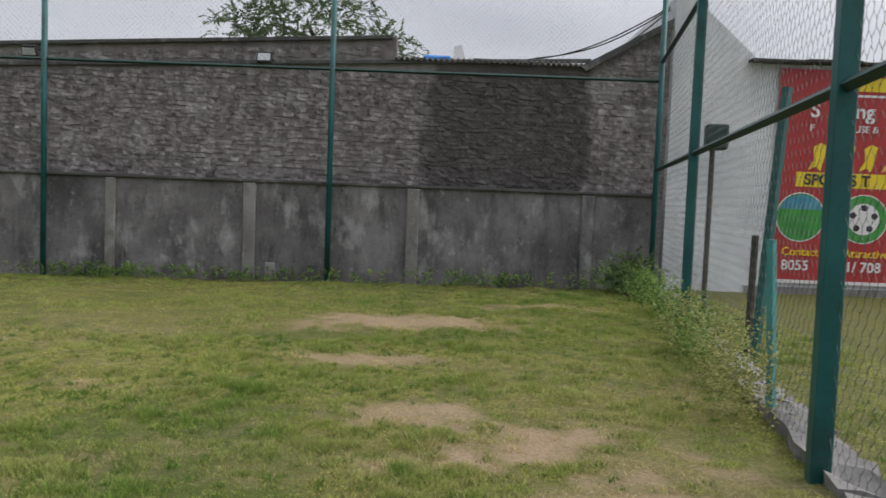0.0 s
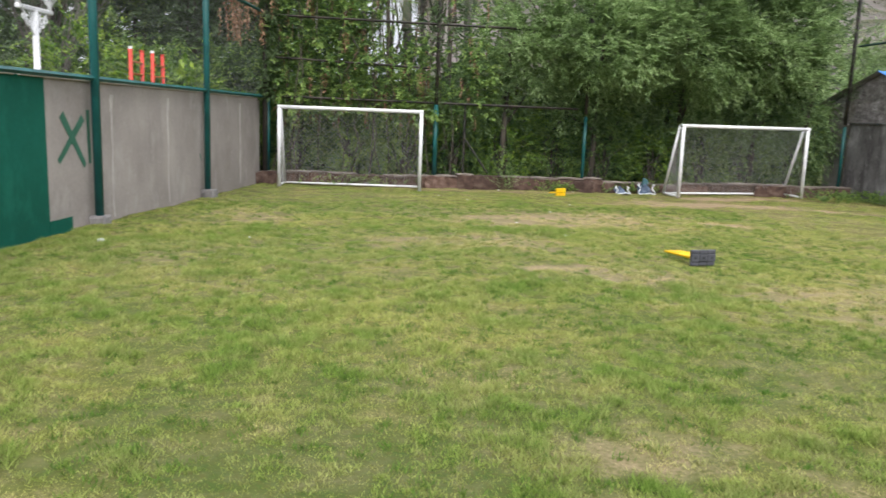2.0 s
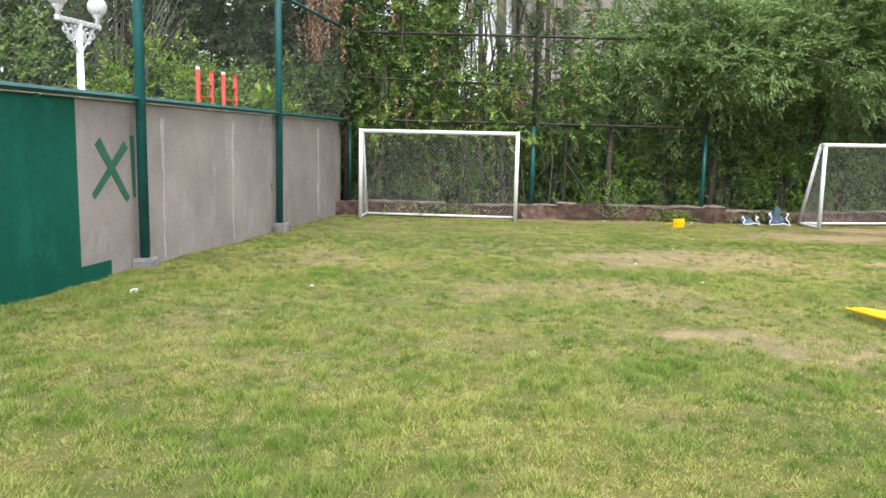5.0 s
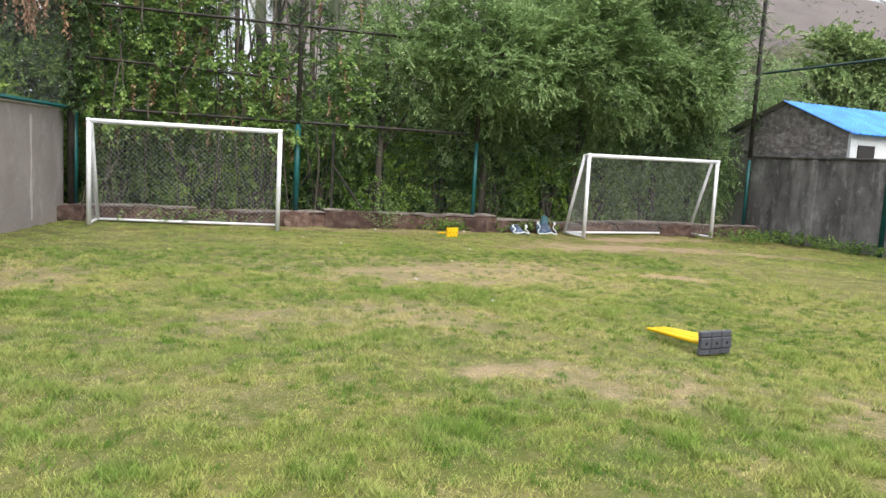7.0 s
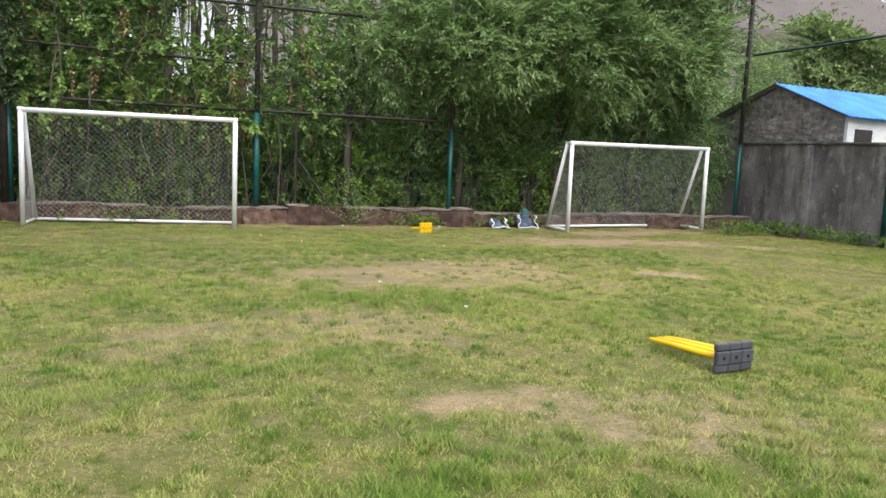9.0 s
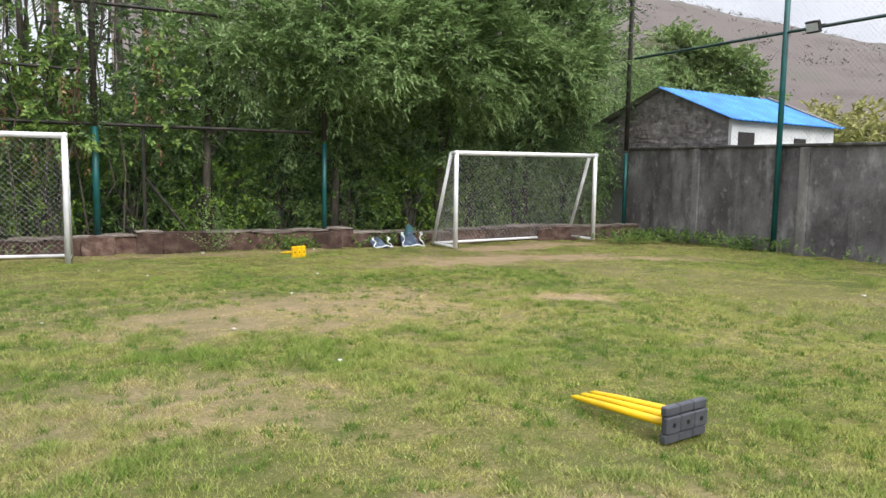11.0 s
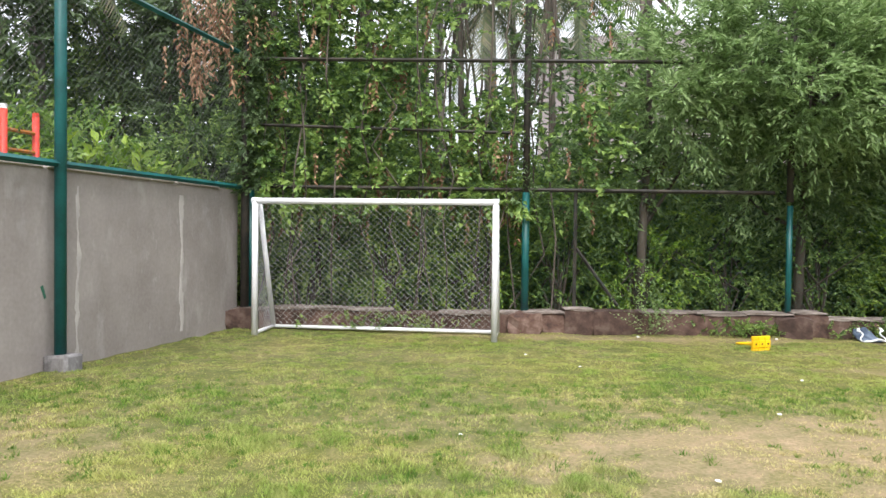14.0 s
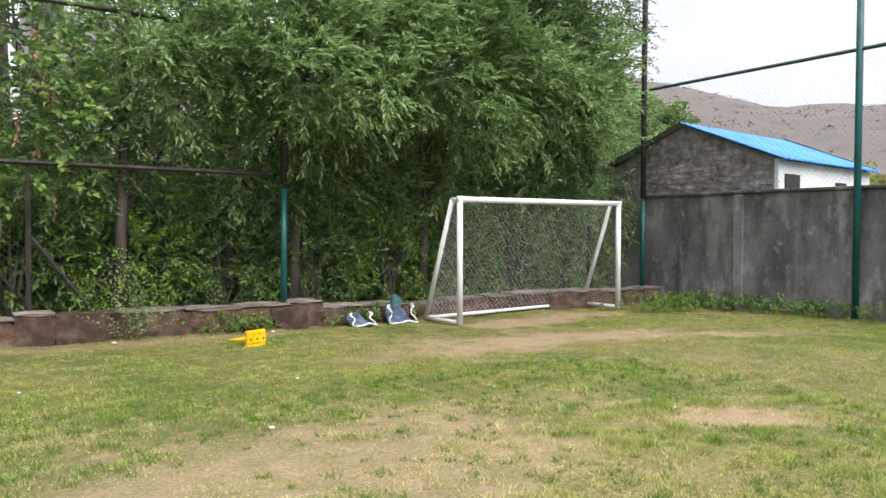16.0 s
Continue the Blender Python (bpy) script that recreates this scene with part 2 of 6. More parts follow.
PALM_BARK = material("ringed_palm_bark", [(0.10, 0.09, 0.08), (0.19, 0.17, 0.15)], 5, 0.95, bump=0.6, stretch=(0.3, 0.3, 4))
LEAF = material("mid_green_leaf", [(0.11, 0.178, 0.058), (0.222, 0.333, 0.122), (0.38, 0.505, 0.23)], 0.7, 0.5, bump=0, island=0.5, fine=3, subsurf=0.45)
LEAF_VINE = material("vine_leaf", [(0.075, 0.14, 0.038), (0.16, 0.27, 0.065), (0.3, 0.42, 0.11)], 1.2, 0.5, bump=0, island=0.6, fine=3, subsurf=0.45)
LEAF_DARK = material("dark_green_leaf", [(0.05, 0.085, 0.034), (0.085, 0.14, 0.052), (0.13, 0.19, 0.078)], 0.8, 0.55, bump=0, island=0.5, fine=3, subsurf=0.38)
LEAF_LIME = material("yellow_green_leaf", [(0.07, 0.15, 0.018), (0.17, 0.30, 0.03), (0.3, 0.42, 0.06)], 1.0, 0.45, bump=0, island=0.6, fine=3, subsurf=0.35)
LEAF_DRY = material("dry_brown_leaf", [(0.16, 0.075, 0.04), (0.3, 0.17, 0.1), (0.42, 0.27, 0.17)], 2, 0.85, bump=0, island=0.6, fine=3, subsurf=0.2)
LEAF_FAR = material("far_leaf", [(0.11, 0.18, 0.06), (0.19, 0.28, 0.09), (0.29, 0.37, 0.14)], 0.3, 0.7, bump=0, island=0.5, fine=1, subsurf=0.2)
LEAF_SCRUB = material("pale_scrub_leaf", [(0.2, 0.21, 0.06), (0.3, 0.31, 0.095), (0.38, 0.37, 0.15)], 0.3, 0.8, bump=0, island=0.5, fine=1, subsurf=0.2)
LEAF_PALM = material("palm_leaflet", [(0.07, 0.095, 0.04), (0.14, 0.165, 0.08), (0.27, 0.25, 0.15)], 0.7, 0.6, bump=0, island=0.6, fine=2, subsurf=0.38)
BANNER_RED = material("printed_red_vinyl", [(0.34, 0.02, 0.022), (0.42, 0.028, 0.03)], 0.8, 0.5, bump=0.05)
PRINT_WHITE = material("printed_white", [(0.68, 0.66, 0.66), (0.74, 0.73, 0.73)], 4, 0.5, bump=0)
PRINT_YELLOW = material("printed_yellow", [(0.72, 0.52, 0.01), (0.8, 0.6, 0.02)], 4, 0.5, bump=0)
PRINT_BLACK = material("printed_black", [(0.012, 0.012, 0.014), (0.02, 0.02, 0.022)], 4, 0.5, bump=0)
PRINT_GREEN = material("printed_green", [(0.02, 0.2, 0.03), (0.06, 0.32, 0.06)], 4, 0.5, bump=0)
PRINT_BLUE = material("printed_blue", [(0.03, 0.2, 0.32), (0.08, 0.32, 0.42)], 6, 0.5, bump=0)
GLASS_LAMP = material("lamp_lens", [(0.5, 0.52, 0.54), (0.62, 0.64, 0.66)], 20, 0.25, bump=0.1)
PALE_BLUE = material("pale_blue_wrapper", [(0.2, 0.32, 0.6), (0.55, 0.62, 0.75)], 12, 0.5)
PAPER = material("crumpled_white_wrapper", [(0.6, 0.6, 0.6), (0.78, 0.78, 0.78)], 12, 0.7)
CABLE = material("black_cable", [(0.012, 0.012, 0.013), (0.02, 0.02, 0.02)], 5, 0.7, bump=0)

# ---------------------------------------------------------------- building helpers


def link(name, me, mat_, parent=None, label=""):
    ob = new(name, me)
    if mat_:
        me.materials.append(mat_)
    if parent:
        ob.parent = parent
    if label:
        ob["label"] = label
    return ob


def part(name, bm, mat_, parent=None, label="", smooth=False):
    me = bpy.data.meshes.new(name)
    bm.normal_update()
    bm.to_mesh(me)
    bm.free()
    if smooth:
        me.polygons.foreach_set("use_smooth", np.ones(len(me.polygons), bool))
    return link(name, me, mat_, parent, label)


def raw(name, verts, faces, mat_, parent=None, label="", smooth=False):
    """A mesh from arrays: verts n x 3, faces m x k."""
    me = bpy.data.meshes.new(name)
    verts, faces = np.asarray(verts, np.float32), np.asarray(faces, np.int32)
    k = faces.shape[1]
    me.vertices.add(len(verts))
    me.vertices.foreach_set("co", verts.ravel())
    me.loops.add(faces.size)
    me.loops.foreach_set("vertex_index", faces.ravel())
    me.polygons.add(len(faces))
    me.polygons.foreach_set("loop_start", np.arange(0, faces.size, k, dtype=np.int32))
    me.polygons.foreach_set("loop_total", np.full(len(faces), k, np.int32))
    me.polygons.foreach_set("use_smooth", np.full(len(faces), bool(smooth)))
    me.update(calc_edges=True)
    me.validate()
    return link(name, me, mat_, parent, label)


def thing(name, m, label, category="", group="", kind=""):
    e = new(name)
    e.matrix_world = m
    return tagged(e, label, category, group, kind)


def box(bm, x0, x1, y0, y1, z0, z1, bevel=0.0, m=None):
    r = bmesh.ops.create_cube(bm, size=1)
    vs = r["verts"]
    for v in vs:
        v.co = Vector(((x0 + x1) / 2 + v.co.x * (x1 - x0), (y0 + y1) / 2 + v.co.y * (y1 - y0), (z0 + z1) / 2 + v.co.z * (z1 - z0)))
    if bevel:
        es = list({e for v in vs for e in v.link_edges})
        out = bmesh.ops.bevel(bm, geom=es, offset=bevel, segments=1, affect="EDGES", profile=0.5)
        vs = list({v for f in out["faces"] for v in f.verts} | {v for v in vs if v.is_valid})
    if m:
        bmesh.ops.transform(bm, matrix=m, verts=vs)
    return vs


def tube(bm, pts, r, seg=8, taper=None, cap=True):
    """A round bar through the points; taper: the radius at each point."""
    pts = [Vector(p) for p in pts]
    rings = []
    for i, p in enumerate(pts):
        d = (pts[min(i + 1, len(pts) - 1)] - pts[max(i - 1, 0)]).normalized()
        side = d.cross(Vector((0, 0, 1)) if abs(d.z) < 0.9 else Vector((1, 0, 0))).normalized()
        up = side.cross(d)
        rr = taper[i] if taper else r
        rings.append([bm.verts.new(p + rr * (math.cos(a) * side + math.sin(a) * up)) for a in (2 * math.pi * k / seg for k in range(seg))])
    for a, b in zip(rings, rings[1:]):
        for k in range(seg):
            bm.faces.new((a[k], a[(k + 1) % seg], b[(k + 1) % seg], b[k]))
    if cap:
        bm.faces.new(rings[0][::-1])
        bm.faces.new(rings[-1])
    return rings


def strands(name, p0, p1, r, mat_, parent, label=""):
    """Many thin straight strands as three-sided prisms."""
    p0, p1 = np.asarray(p0, float), np.asarray(p1, float)
    d = p1 - p0
    d /= np.linalg.norm(d, axis=1, keepdims=True) + 1e-9
    ref = np.where(np.abs(d[:, 2:3]) < 0.9, np.array([[0, 0, 1.0]]), np.array([[1.0, 0, 0]]))
    s = np.cross(d, ref)
    s /= np.linalg.norm(s, axis=1, keepdims=True)
    u = np.cross(s, d)
    vs = []
    for p in (p0, p1):
        for k in range(3):
            a = 2 * math.pi * k / 3
            vs.append(p + r * (math.cos(a) * s + math.sin(a) * u))
    v = np.stack(vs, 1).reshape(-1, 3)
    b = np.arange(len(p0))[:, None] * 6
    f = np.concatenate([b + np.array([[k, (k + 1) % 3, 3 + (k + 1) % 3, 3 + k]]) for k in range(3)])
    return raw(name, v, f, mat_, parent, label)


def diagonals(w, h, cw, ch):
    """Diamond mesh lines over a w x h rectangle, as pairs of (u, v) ends, clipped to it."""
    a, b = [], []
    n = int(w / cw) + int(h / ch) + 2
    for sgn in (1, -1):
        for i in range(n):
            u0 = i * cw if sgn > 0 else w - i * cw
            # line: u = u0 - sgn * v * cw / ch
            v_lo, v_hi = 0.0, h
            lo, hi = (0.0, w)
            k = -sgn * cw / ch
            va, vb = (lo - u0) / k, (hi - u0) / k
            v_lo, v_hi = max(v_lo, min(va, vb)), min(v_hi, max(va, vb))
            if v_hi - v_lo > 0.01:
                a.append((u0 + k * v_lo, v_lo))
                b.append((u0 + k * v_hi, v_hi))
    return np.array(a), np.array(b)


def netting(name, corner, du, dv, w, h, cw, ch, r, mat_, parent, label="", sag=0.0):
    """Diamond mesh on the rectangle from corner along the unit ways du and dv."""
    a, b = diagonals(w, h, cw, ch)
    c, du, dv = np.array(corner), np.array(du), np.array(dv)
    return strands(name, c + a[:, :1] * du + a[:, 1:] * dv, c + b[:, :1] * du + b[:, 1:] * dv, r, mat_, parent, label)


rng = np.random.default_rng(7)


def unit(v):
    return v / (np.linalg.norm(v, axis=-1, keepdims=True) + 1e-9)


def leaves(name, base, way, length, width, mat_, parent, label="", fold=0.25):
    """One pointed, folded leaf (four corners) at each base, along each way."""
    n = len(base)
    way = unit(way)
    side = unit(np.cross(way, rng.normal(size=(n, 3)) * 0.6 + np.array([0, 0, 1.0])))
    up = np.cross(side, way)
    length, width = np.reshape(length, (-1, 1)) * np.ones((n, 1)), np.reshape(width, (-1, 1)) * np.ones((n, 1))
    mid = base + way * length * 0.45
    v = np.stack([base, mid + side * width / 2 + up * width * fold, base + way * length - up * length * 0.12, mid - side * width / 2 + up * width * fold], 1).reshape(-1, 3)
    i = np.arange(n)[:, None] * 4
    f = np.concatenate([i + np.array([[0, 1, 2]]), i + np.array([[0, 2, 3]])], 1).reshape(-1, 3)
    return raw(name, v, f, mat_, parent, label)


def sprays(starts, ways, length, count, leaf):
    """Leaf bases and ways along drooping twigs, alternating to both sides."""
    n = len(starts)
    ways = unit(ways)
    side = unit(np.cross(ways, np.array([0, 0, 1.0]) + rng.normal(size=(n, 3)) * 0.35))
    t = (np.arange(count) + 0.5) / count
    length = np.reshape(length, (-1, 1, 1)) * np.ones((n, 1, 1))
    tt = t[None, :, None]
    pos = starts[:, None] + ways[:, None] * tt * length + np.array([0, 0, -1.0]) * (tt**2) * length * 0.16
    sg = np.where(np.arange(count) % 2, 1.0, -1.0)[None, :, None]
    w = ways[:, None] * 0.75 + side[:, None] * sg * (0.85 - 0.4 * tt) + rng.normal(size=(n, count, 3)) * 0.22 + np.array([0, 0, -0.1])
    ln = leaf * (0.65 + 0.6 * rng.random((n, count)))
    return pos.reshape(-1, 3), w.reshape(-1, 3), ln.reshape(-1)


def blob_points(centre, radii, n, shell=0.7, lumps=0.3, bias=(0, 0, 0)):
    """Points in the outer part of a lumpy ball, and the ways out of it."""
    d = unit(rng.normal(size=(n, 3)) + np.array(bias))
    ph = rng.random(9) * 6.28
    r = 1 + lumps * (np.sin(3.1 * d[:, 0] + ph[0] + 2 * d[:, 2]) * np.sin(4.3 * d[:, 2] + ph[1]) + 0.7 * np.sin(7.7 * d[:, 0] + ph[2]) * np.sin(6.9 * d[:, 2] + ph[3]) * np.cos(5 * d[:, 1] + ph[4]))
    k = shell + (1 - shell) * rng.random(n) ** 0.6
    return np.array(centre) + d * np.array(radii) * (r * k)[:, None], unit(d / np.array(radii))


def limbs(trunk_pts, radius, ends, mat_, parent, name="trunk"):
    """A tapered trunk through the points and a limb from it to each end."""
    bm = bmesh.new()
    pts = [Vector(p) for p in trunk_pts]
    tube(bm, pts, radius, 8, [radius * (1 - 0.6 * i / max(1, len(pts) - 1)) for i in range(len(pts))])
    for e in ends:
        e = Vector(e)
        a = pts[min(len(pts) - 1, 1 + int(rng.integers(0, max(1, len(pts) - 1))))]
        mid = a.lerp(e, 0.5) + Vector(rng.normal(size=3) * 0.12) + Vector((0, 0, 0.15))
        tube(bm, [a, mid, e], radius, 5, [radius * 0.42, radius * 0.25, radius * 0.08])
    return part(name, bm, mat_, parent, smooth=True)


def lattice(shape, cells, seed):
    """Smooth noise on a grid of points, 0 to 1; shape: x and y arrays in metres; cells: size of a cell."""
    g = np.random.default_rng(seed).random((256, 256))
    x, y = shape[0] / cells + 100.0, shape[1] / cells + 100.0
    i, j = np.floor(x).astype(int), np.floor(y).astype(int)
    u, v = x - i, y - j
    u, v = u * u * (3 - 2 * u), v * v * (3 - 2 * v)
    at = lambda a, b: g[a % 256, b % 256]
    return (at(i, j) * (1 - u) + at(i + 1, j) * u) * (1 - v) + (at(i, j + 1) * (1 - u) + at(i + 1, j + 1) * u) * v


def ground_z(x, y):
    """The field falls gently to the north."""
    return 0.0125 * np.clip(-np.asarray(y, float) - 1.0, 0, 24)


# worn and dry places: x, y, half-width, half-depth, turn, how bare
WORN = [
    (9.6, -2.75, 2.1, 0.9, -6, 0.9), (11.6, -3.55, 1.6, 0.36, -33, 0.85), (8.3, -6.6, 0.8, 0.34, -32, 0.9), (5.7, -6.1, 2.5, 1.3, 5, 0.64),
    (4.9, -11.2, 1.0, 0.55, -20, 0.5), (4.1, -10.72, 0.45, 0.22, 0, 0.72), (11.4, -1.1, 2.1, 0.5, 5, 0.95), (6.3, -12.1, 1.1, 0.6, 0, 0.5), (0.4, -6.5, 0.9, 1.3, 0, 0.48),
    (10.7, -19.2, 0.6, 1.5, 4, 1.0), (12.4, -21.2, 0.35, 0.9, 4, 0.9), (8.5, -18.8, 0.3, 0.8, 0, 0.75), (6.65, -19.5, 0.35, 0.5, 20, 0.85),
    (6.0, -20.2, 0.5, 0.8, 35, 1.0), (5.4, -20.85, 0.55, 0.7, 20, 1.0), (3.3, -15.6, 0.4, 0.22, 0, 0.48), (6.75, -15.4, 0.3, 0.6, 0, 0.7),
    (7.3, -16.9, 0.22, 0.18, 0, 0.8), (3.6, -8.9, 1.8, 0.9, 0, 0.5), (7.5, -12.6, 2.2, 1.2, 0, 0.45), (-2.35, -14.4, 0.12, 2.2, -9.5, 0.6), (6.2, -0.5, 4.0, 0.3, 0, 0.6),
]


def dryness(x, y):
    d = np.zeros(np.shape(x))
    wob = 0.7 * (lattice((x, y), 0.6, 3) - 0.5) + 0.9 * (lattice((x, y), 0.16, 4) - 0.5)
    for cx, cy, a, b, turn, amt in WORN:
        c, s = math.cos(radians(turn)), math.sin(radians(turn))
        u, v = ((x - cx) * c + (y - cy) * s) / a, (-(x - cx) * s + (y - cy) * c) / b
        r = np.sqrt(u * u + v * v) + wob
        d = np.maximum(d, amt * np.clip((1.3 - r) / 0.9, 0, 1))
    broad = 0.17 * np.clip((lattice((x, y), 2.6, 5) - 0.45) * 2.2, 0, 1) + 0.2 * np.clip((lattice((x, y), 0.8, 6) - 0.5) * 2, 0, 1)
    return np.clip(np.maximum(d, broad) + 0.2 * (lattice((x, y), 0.12, 9) - 0.5), 0, 1)


def lushness(x, y):
    west = 0.3 * np.clip((7.0 - x) / 3.5, 0, 1)
    return np.clip((0.4 * lattice((x, y), 1.4, 11) + 0.6 * lattice((x, y), 0.3, 12) - 0.36) * 2.0 + west, 0, 1)

# ---------------------------------------------------------------- the ground
def lines(lo, hi, step, far):
    inner = np.arange(lo, hi + 1e-6, step)
    out = np.array([1.5, 4, 9, 18, 35, 70, 140, 300, 700, far])
    return np.concatenate([(lo - out)[::-1], inner, hi + out])


gx, gy = lines(-4.5, 15.5, 0.125, 1500.0), lines(-24.5, 1.0, 0.125, 1500.0)
GX, GY = np.meshgrid(gx, gy, indexing="ij")
GZ = ground_z(GX, GY) + 0.02 * (lattice((GX, GY), 0.9, 21) - 0.5) + 0.045 * (lattice((GX, GY), 0.3, 22) - 0.5)
nx, ny = GX.shape
gi = np.arange(nx * ny).reshape(nx, ny)
gf = np.stack([gi[:-1, :-1], gi[1:, :-1], gi[1:, 1:], gi[:-1, 1:]], -1).reshape(-1, 4)


def turf_material(name, soil, blades):
    """Soil and thatch, or blades, whose colour follows how dry and how lush each place is."""
    m = bpy.data.materials.new(name)
    m.use_nodes = True
    n, l = m.node_tree.nodes, m.node_tree.links
    b = n["Principled BSDF"]
    b.inputs["Roughness"].default_value, b.inputs["Specular IOR Level"].default_value = 0.8, 0.12
    dry, lush = n.new("ShaderNodeAttribute"), n.new("ShaderNodeAttribute")
    dry.attribute_name, lush.attribute_name = "dry", "lush"
    grad = n.new("ShaderNodeMix")
    grad.data_type = "RGBA"
    l.new(lush.outputs["Fac"], grad.inputs["Factor"])
    grad.inputs["A"].default_value, grad.inputs["B"].default_value = (*blades[0], 1), (*blades[1], 1)
    over = n.new("ShaderNodeMix")
    over.data_type = "RGBA"
    over.inputs["B"].default_value = (*soil[0], 1)
    l.new(grad.outputs["Result"], over.inputs["A"])
    co, t = n.new("ShaderNodeTexCoord"), n.new("ShaderNodeTexNoise")
    t.inputs["Scale"].default_value, t.inputs["Detail"].default_value = 7.0, 8.0
    l.new(co.outputs["Object"], t.inputs["Vector"])
    ad = n.new("ShaderNodeMath")
    ad.operation = "MULTIPLY_ADD"
    ad.inputs[1].default_value, ad.inputs[2].default_value = 0.9, -0.4
    l.new(t.outputs["Fac"], ad.inputs[0])
    sm = n.new("ShaderNodeMath")
    sm.use_clamp = True
    l.new(ad.outputs[0], sm.inputs[0])
    l.new(dry.outputs["Fac"], sm.inputs[1])
    l.new(sm.outputs[0], over.inputs["Factor"])
    col = over.outputs["Result"]
    hsv, rnd, rg = n.new("ShaderNodeHueSaturation"), n.new("ShaderNodeNewGeometry"), n.new("ShaderNodeMapRange")
    if len(soil) > 1:
        t2, rp, mx = n.new("ShaderNodeTexNoise"), n.new("ShaderNodeMapRange"), n.new("ShaderNodeMix")
        t2.inputs["Scale"].default_value, t2.inputs["Detail"].default_value = 38.0, 6.0
        l.new(co.outputs["Object"], t2.inputs["Vector"])
        rp.inputs["From Min"].default_value, rp.inputs["From Max"].default_value = 0.42, 0.66
        l.new(t2.outputs["Fac"], rp.inputs["Value"])
        mx.data_type = "RGBA"
        less, part_ = n.new("ShaderNodeMapRange"), n.new("ShaderNodeMath")
        part_.operation = "MULTIPLY"
        less.inputs["From Min"].default_value, less.inputs["From Max"].default_value = 0.2, 0.75
        less.inputs["To Min"].default_value, less.inputs["To Max"].default_value = 1.0, 0.4
        l.new(dry.outputs["Fac"], less.inputs["Value"])
        l.new(rp.outputs["Result"], part_.inputs[0])
        l.new(less.outputs["Result"], part_.inputs[1])
        l.new(part_.outputs[0], mx.inputs["Factor"])
        l.new(col, mx.inputs["A"])
        mx.inputs["B"].default_value = (*soil[1], 1)
        col = mx.outputs["Result"]
        bp = n.new("ShaderNodeBump")
        bp.inputs["Strength"].default_value, bp.inputs["Distance"].default_value = 0.6, 0.02
        l.new(t2.outputs["Fac"], bp.inputs["Height"])
        l.new(bp.outputs["Normal"], b.inputs["Normal"])
    else:
        rg.inputs["To Min"].default_value, rg.inputs["To Max"].default_value = 0.7, 1.3
        l.new(rnd.outputs["Random Per Island"], rg.inputs["Value"])
        l.new(rg.outputs["Result"], hsv.inputs["Value"])
        l.new(col, hsv.inputs["Color"])
        col = hsv.outputs["Color"]
        tr, ms = n.new("ShaderNodeBsdfTranslucent"), n.new("ShaderNodeMixShader")
        ms.inputs["Fac"].default_value = 0.3
        l.new(col, tr.inputs["Color"])
        l.new(b.outputs["BSDF"], ms.inputs[1])
        l.new(tr.outputs["BSDF"], ms.inputs[2])
        l.new(ms.outputs["Shader"], n["Material Output"].inputs["Surface"])
    l.new(col, b.inputs["Base Color"])
    return m


# pale worn soil; greens and second soil tone darkened as shade between tufts
SOIL = turf_material("soil_and_gap_shade", [(0.32, 0.23, 0.15), (0.08, 0.085, 0.022)], [(0.13, 0.13, 0.032), (0.05, 0.08, 0.015)])
BLADES = turf_material("grass_blades", [(0.54, 0.44, 0.23)], [(0.425, 0.435, 0.135), (0.175, 0.275, 0.052)])
ground = tagged(raw("ground", np.stack([GX, GY, GZ], -1).reshape(-1, 3), gf, SOIL, smooth=True), "short patchy turf worn to pale soil in places", "ground", kind="structure")


def per_point(ob, name, values):
    a = ob.data.attributes.new(name, "FLOAT", "POINT")
    a.data.foreach_set("value", np.asarray(values, np.float32).ravel())


inside = (GX > -6) & (GX < 17) & (GY < 3) & (GY > -21.2 - 0.17 * (GX - 2.0))
per_point(ground, "dry", np.where(inside, dryness(GX, GY), 0.1))
per_point(ground, "lush", np.where(inside, lushness(GX, GY), 0.35))


def west_x(y):
    return -0.16 + 0.167 * np.asarray(y)


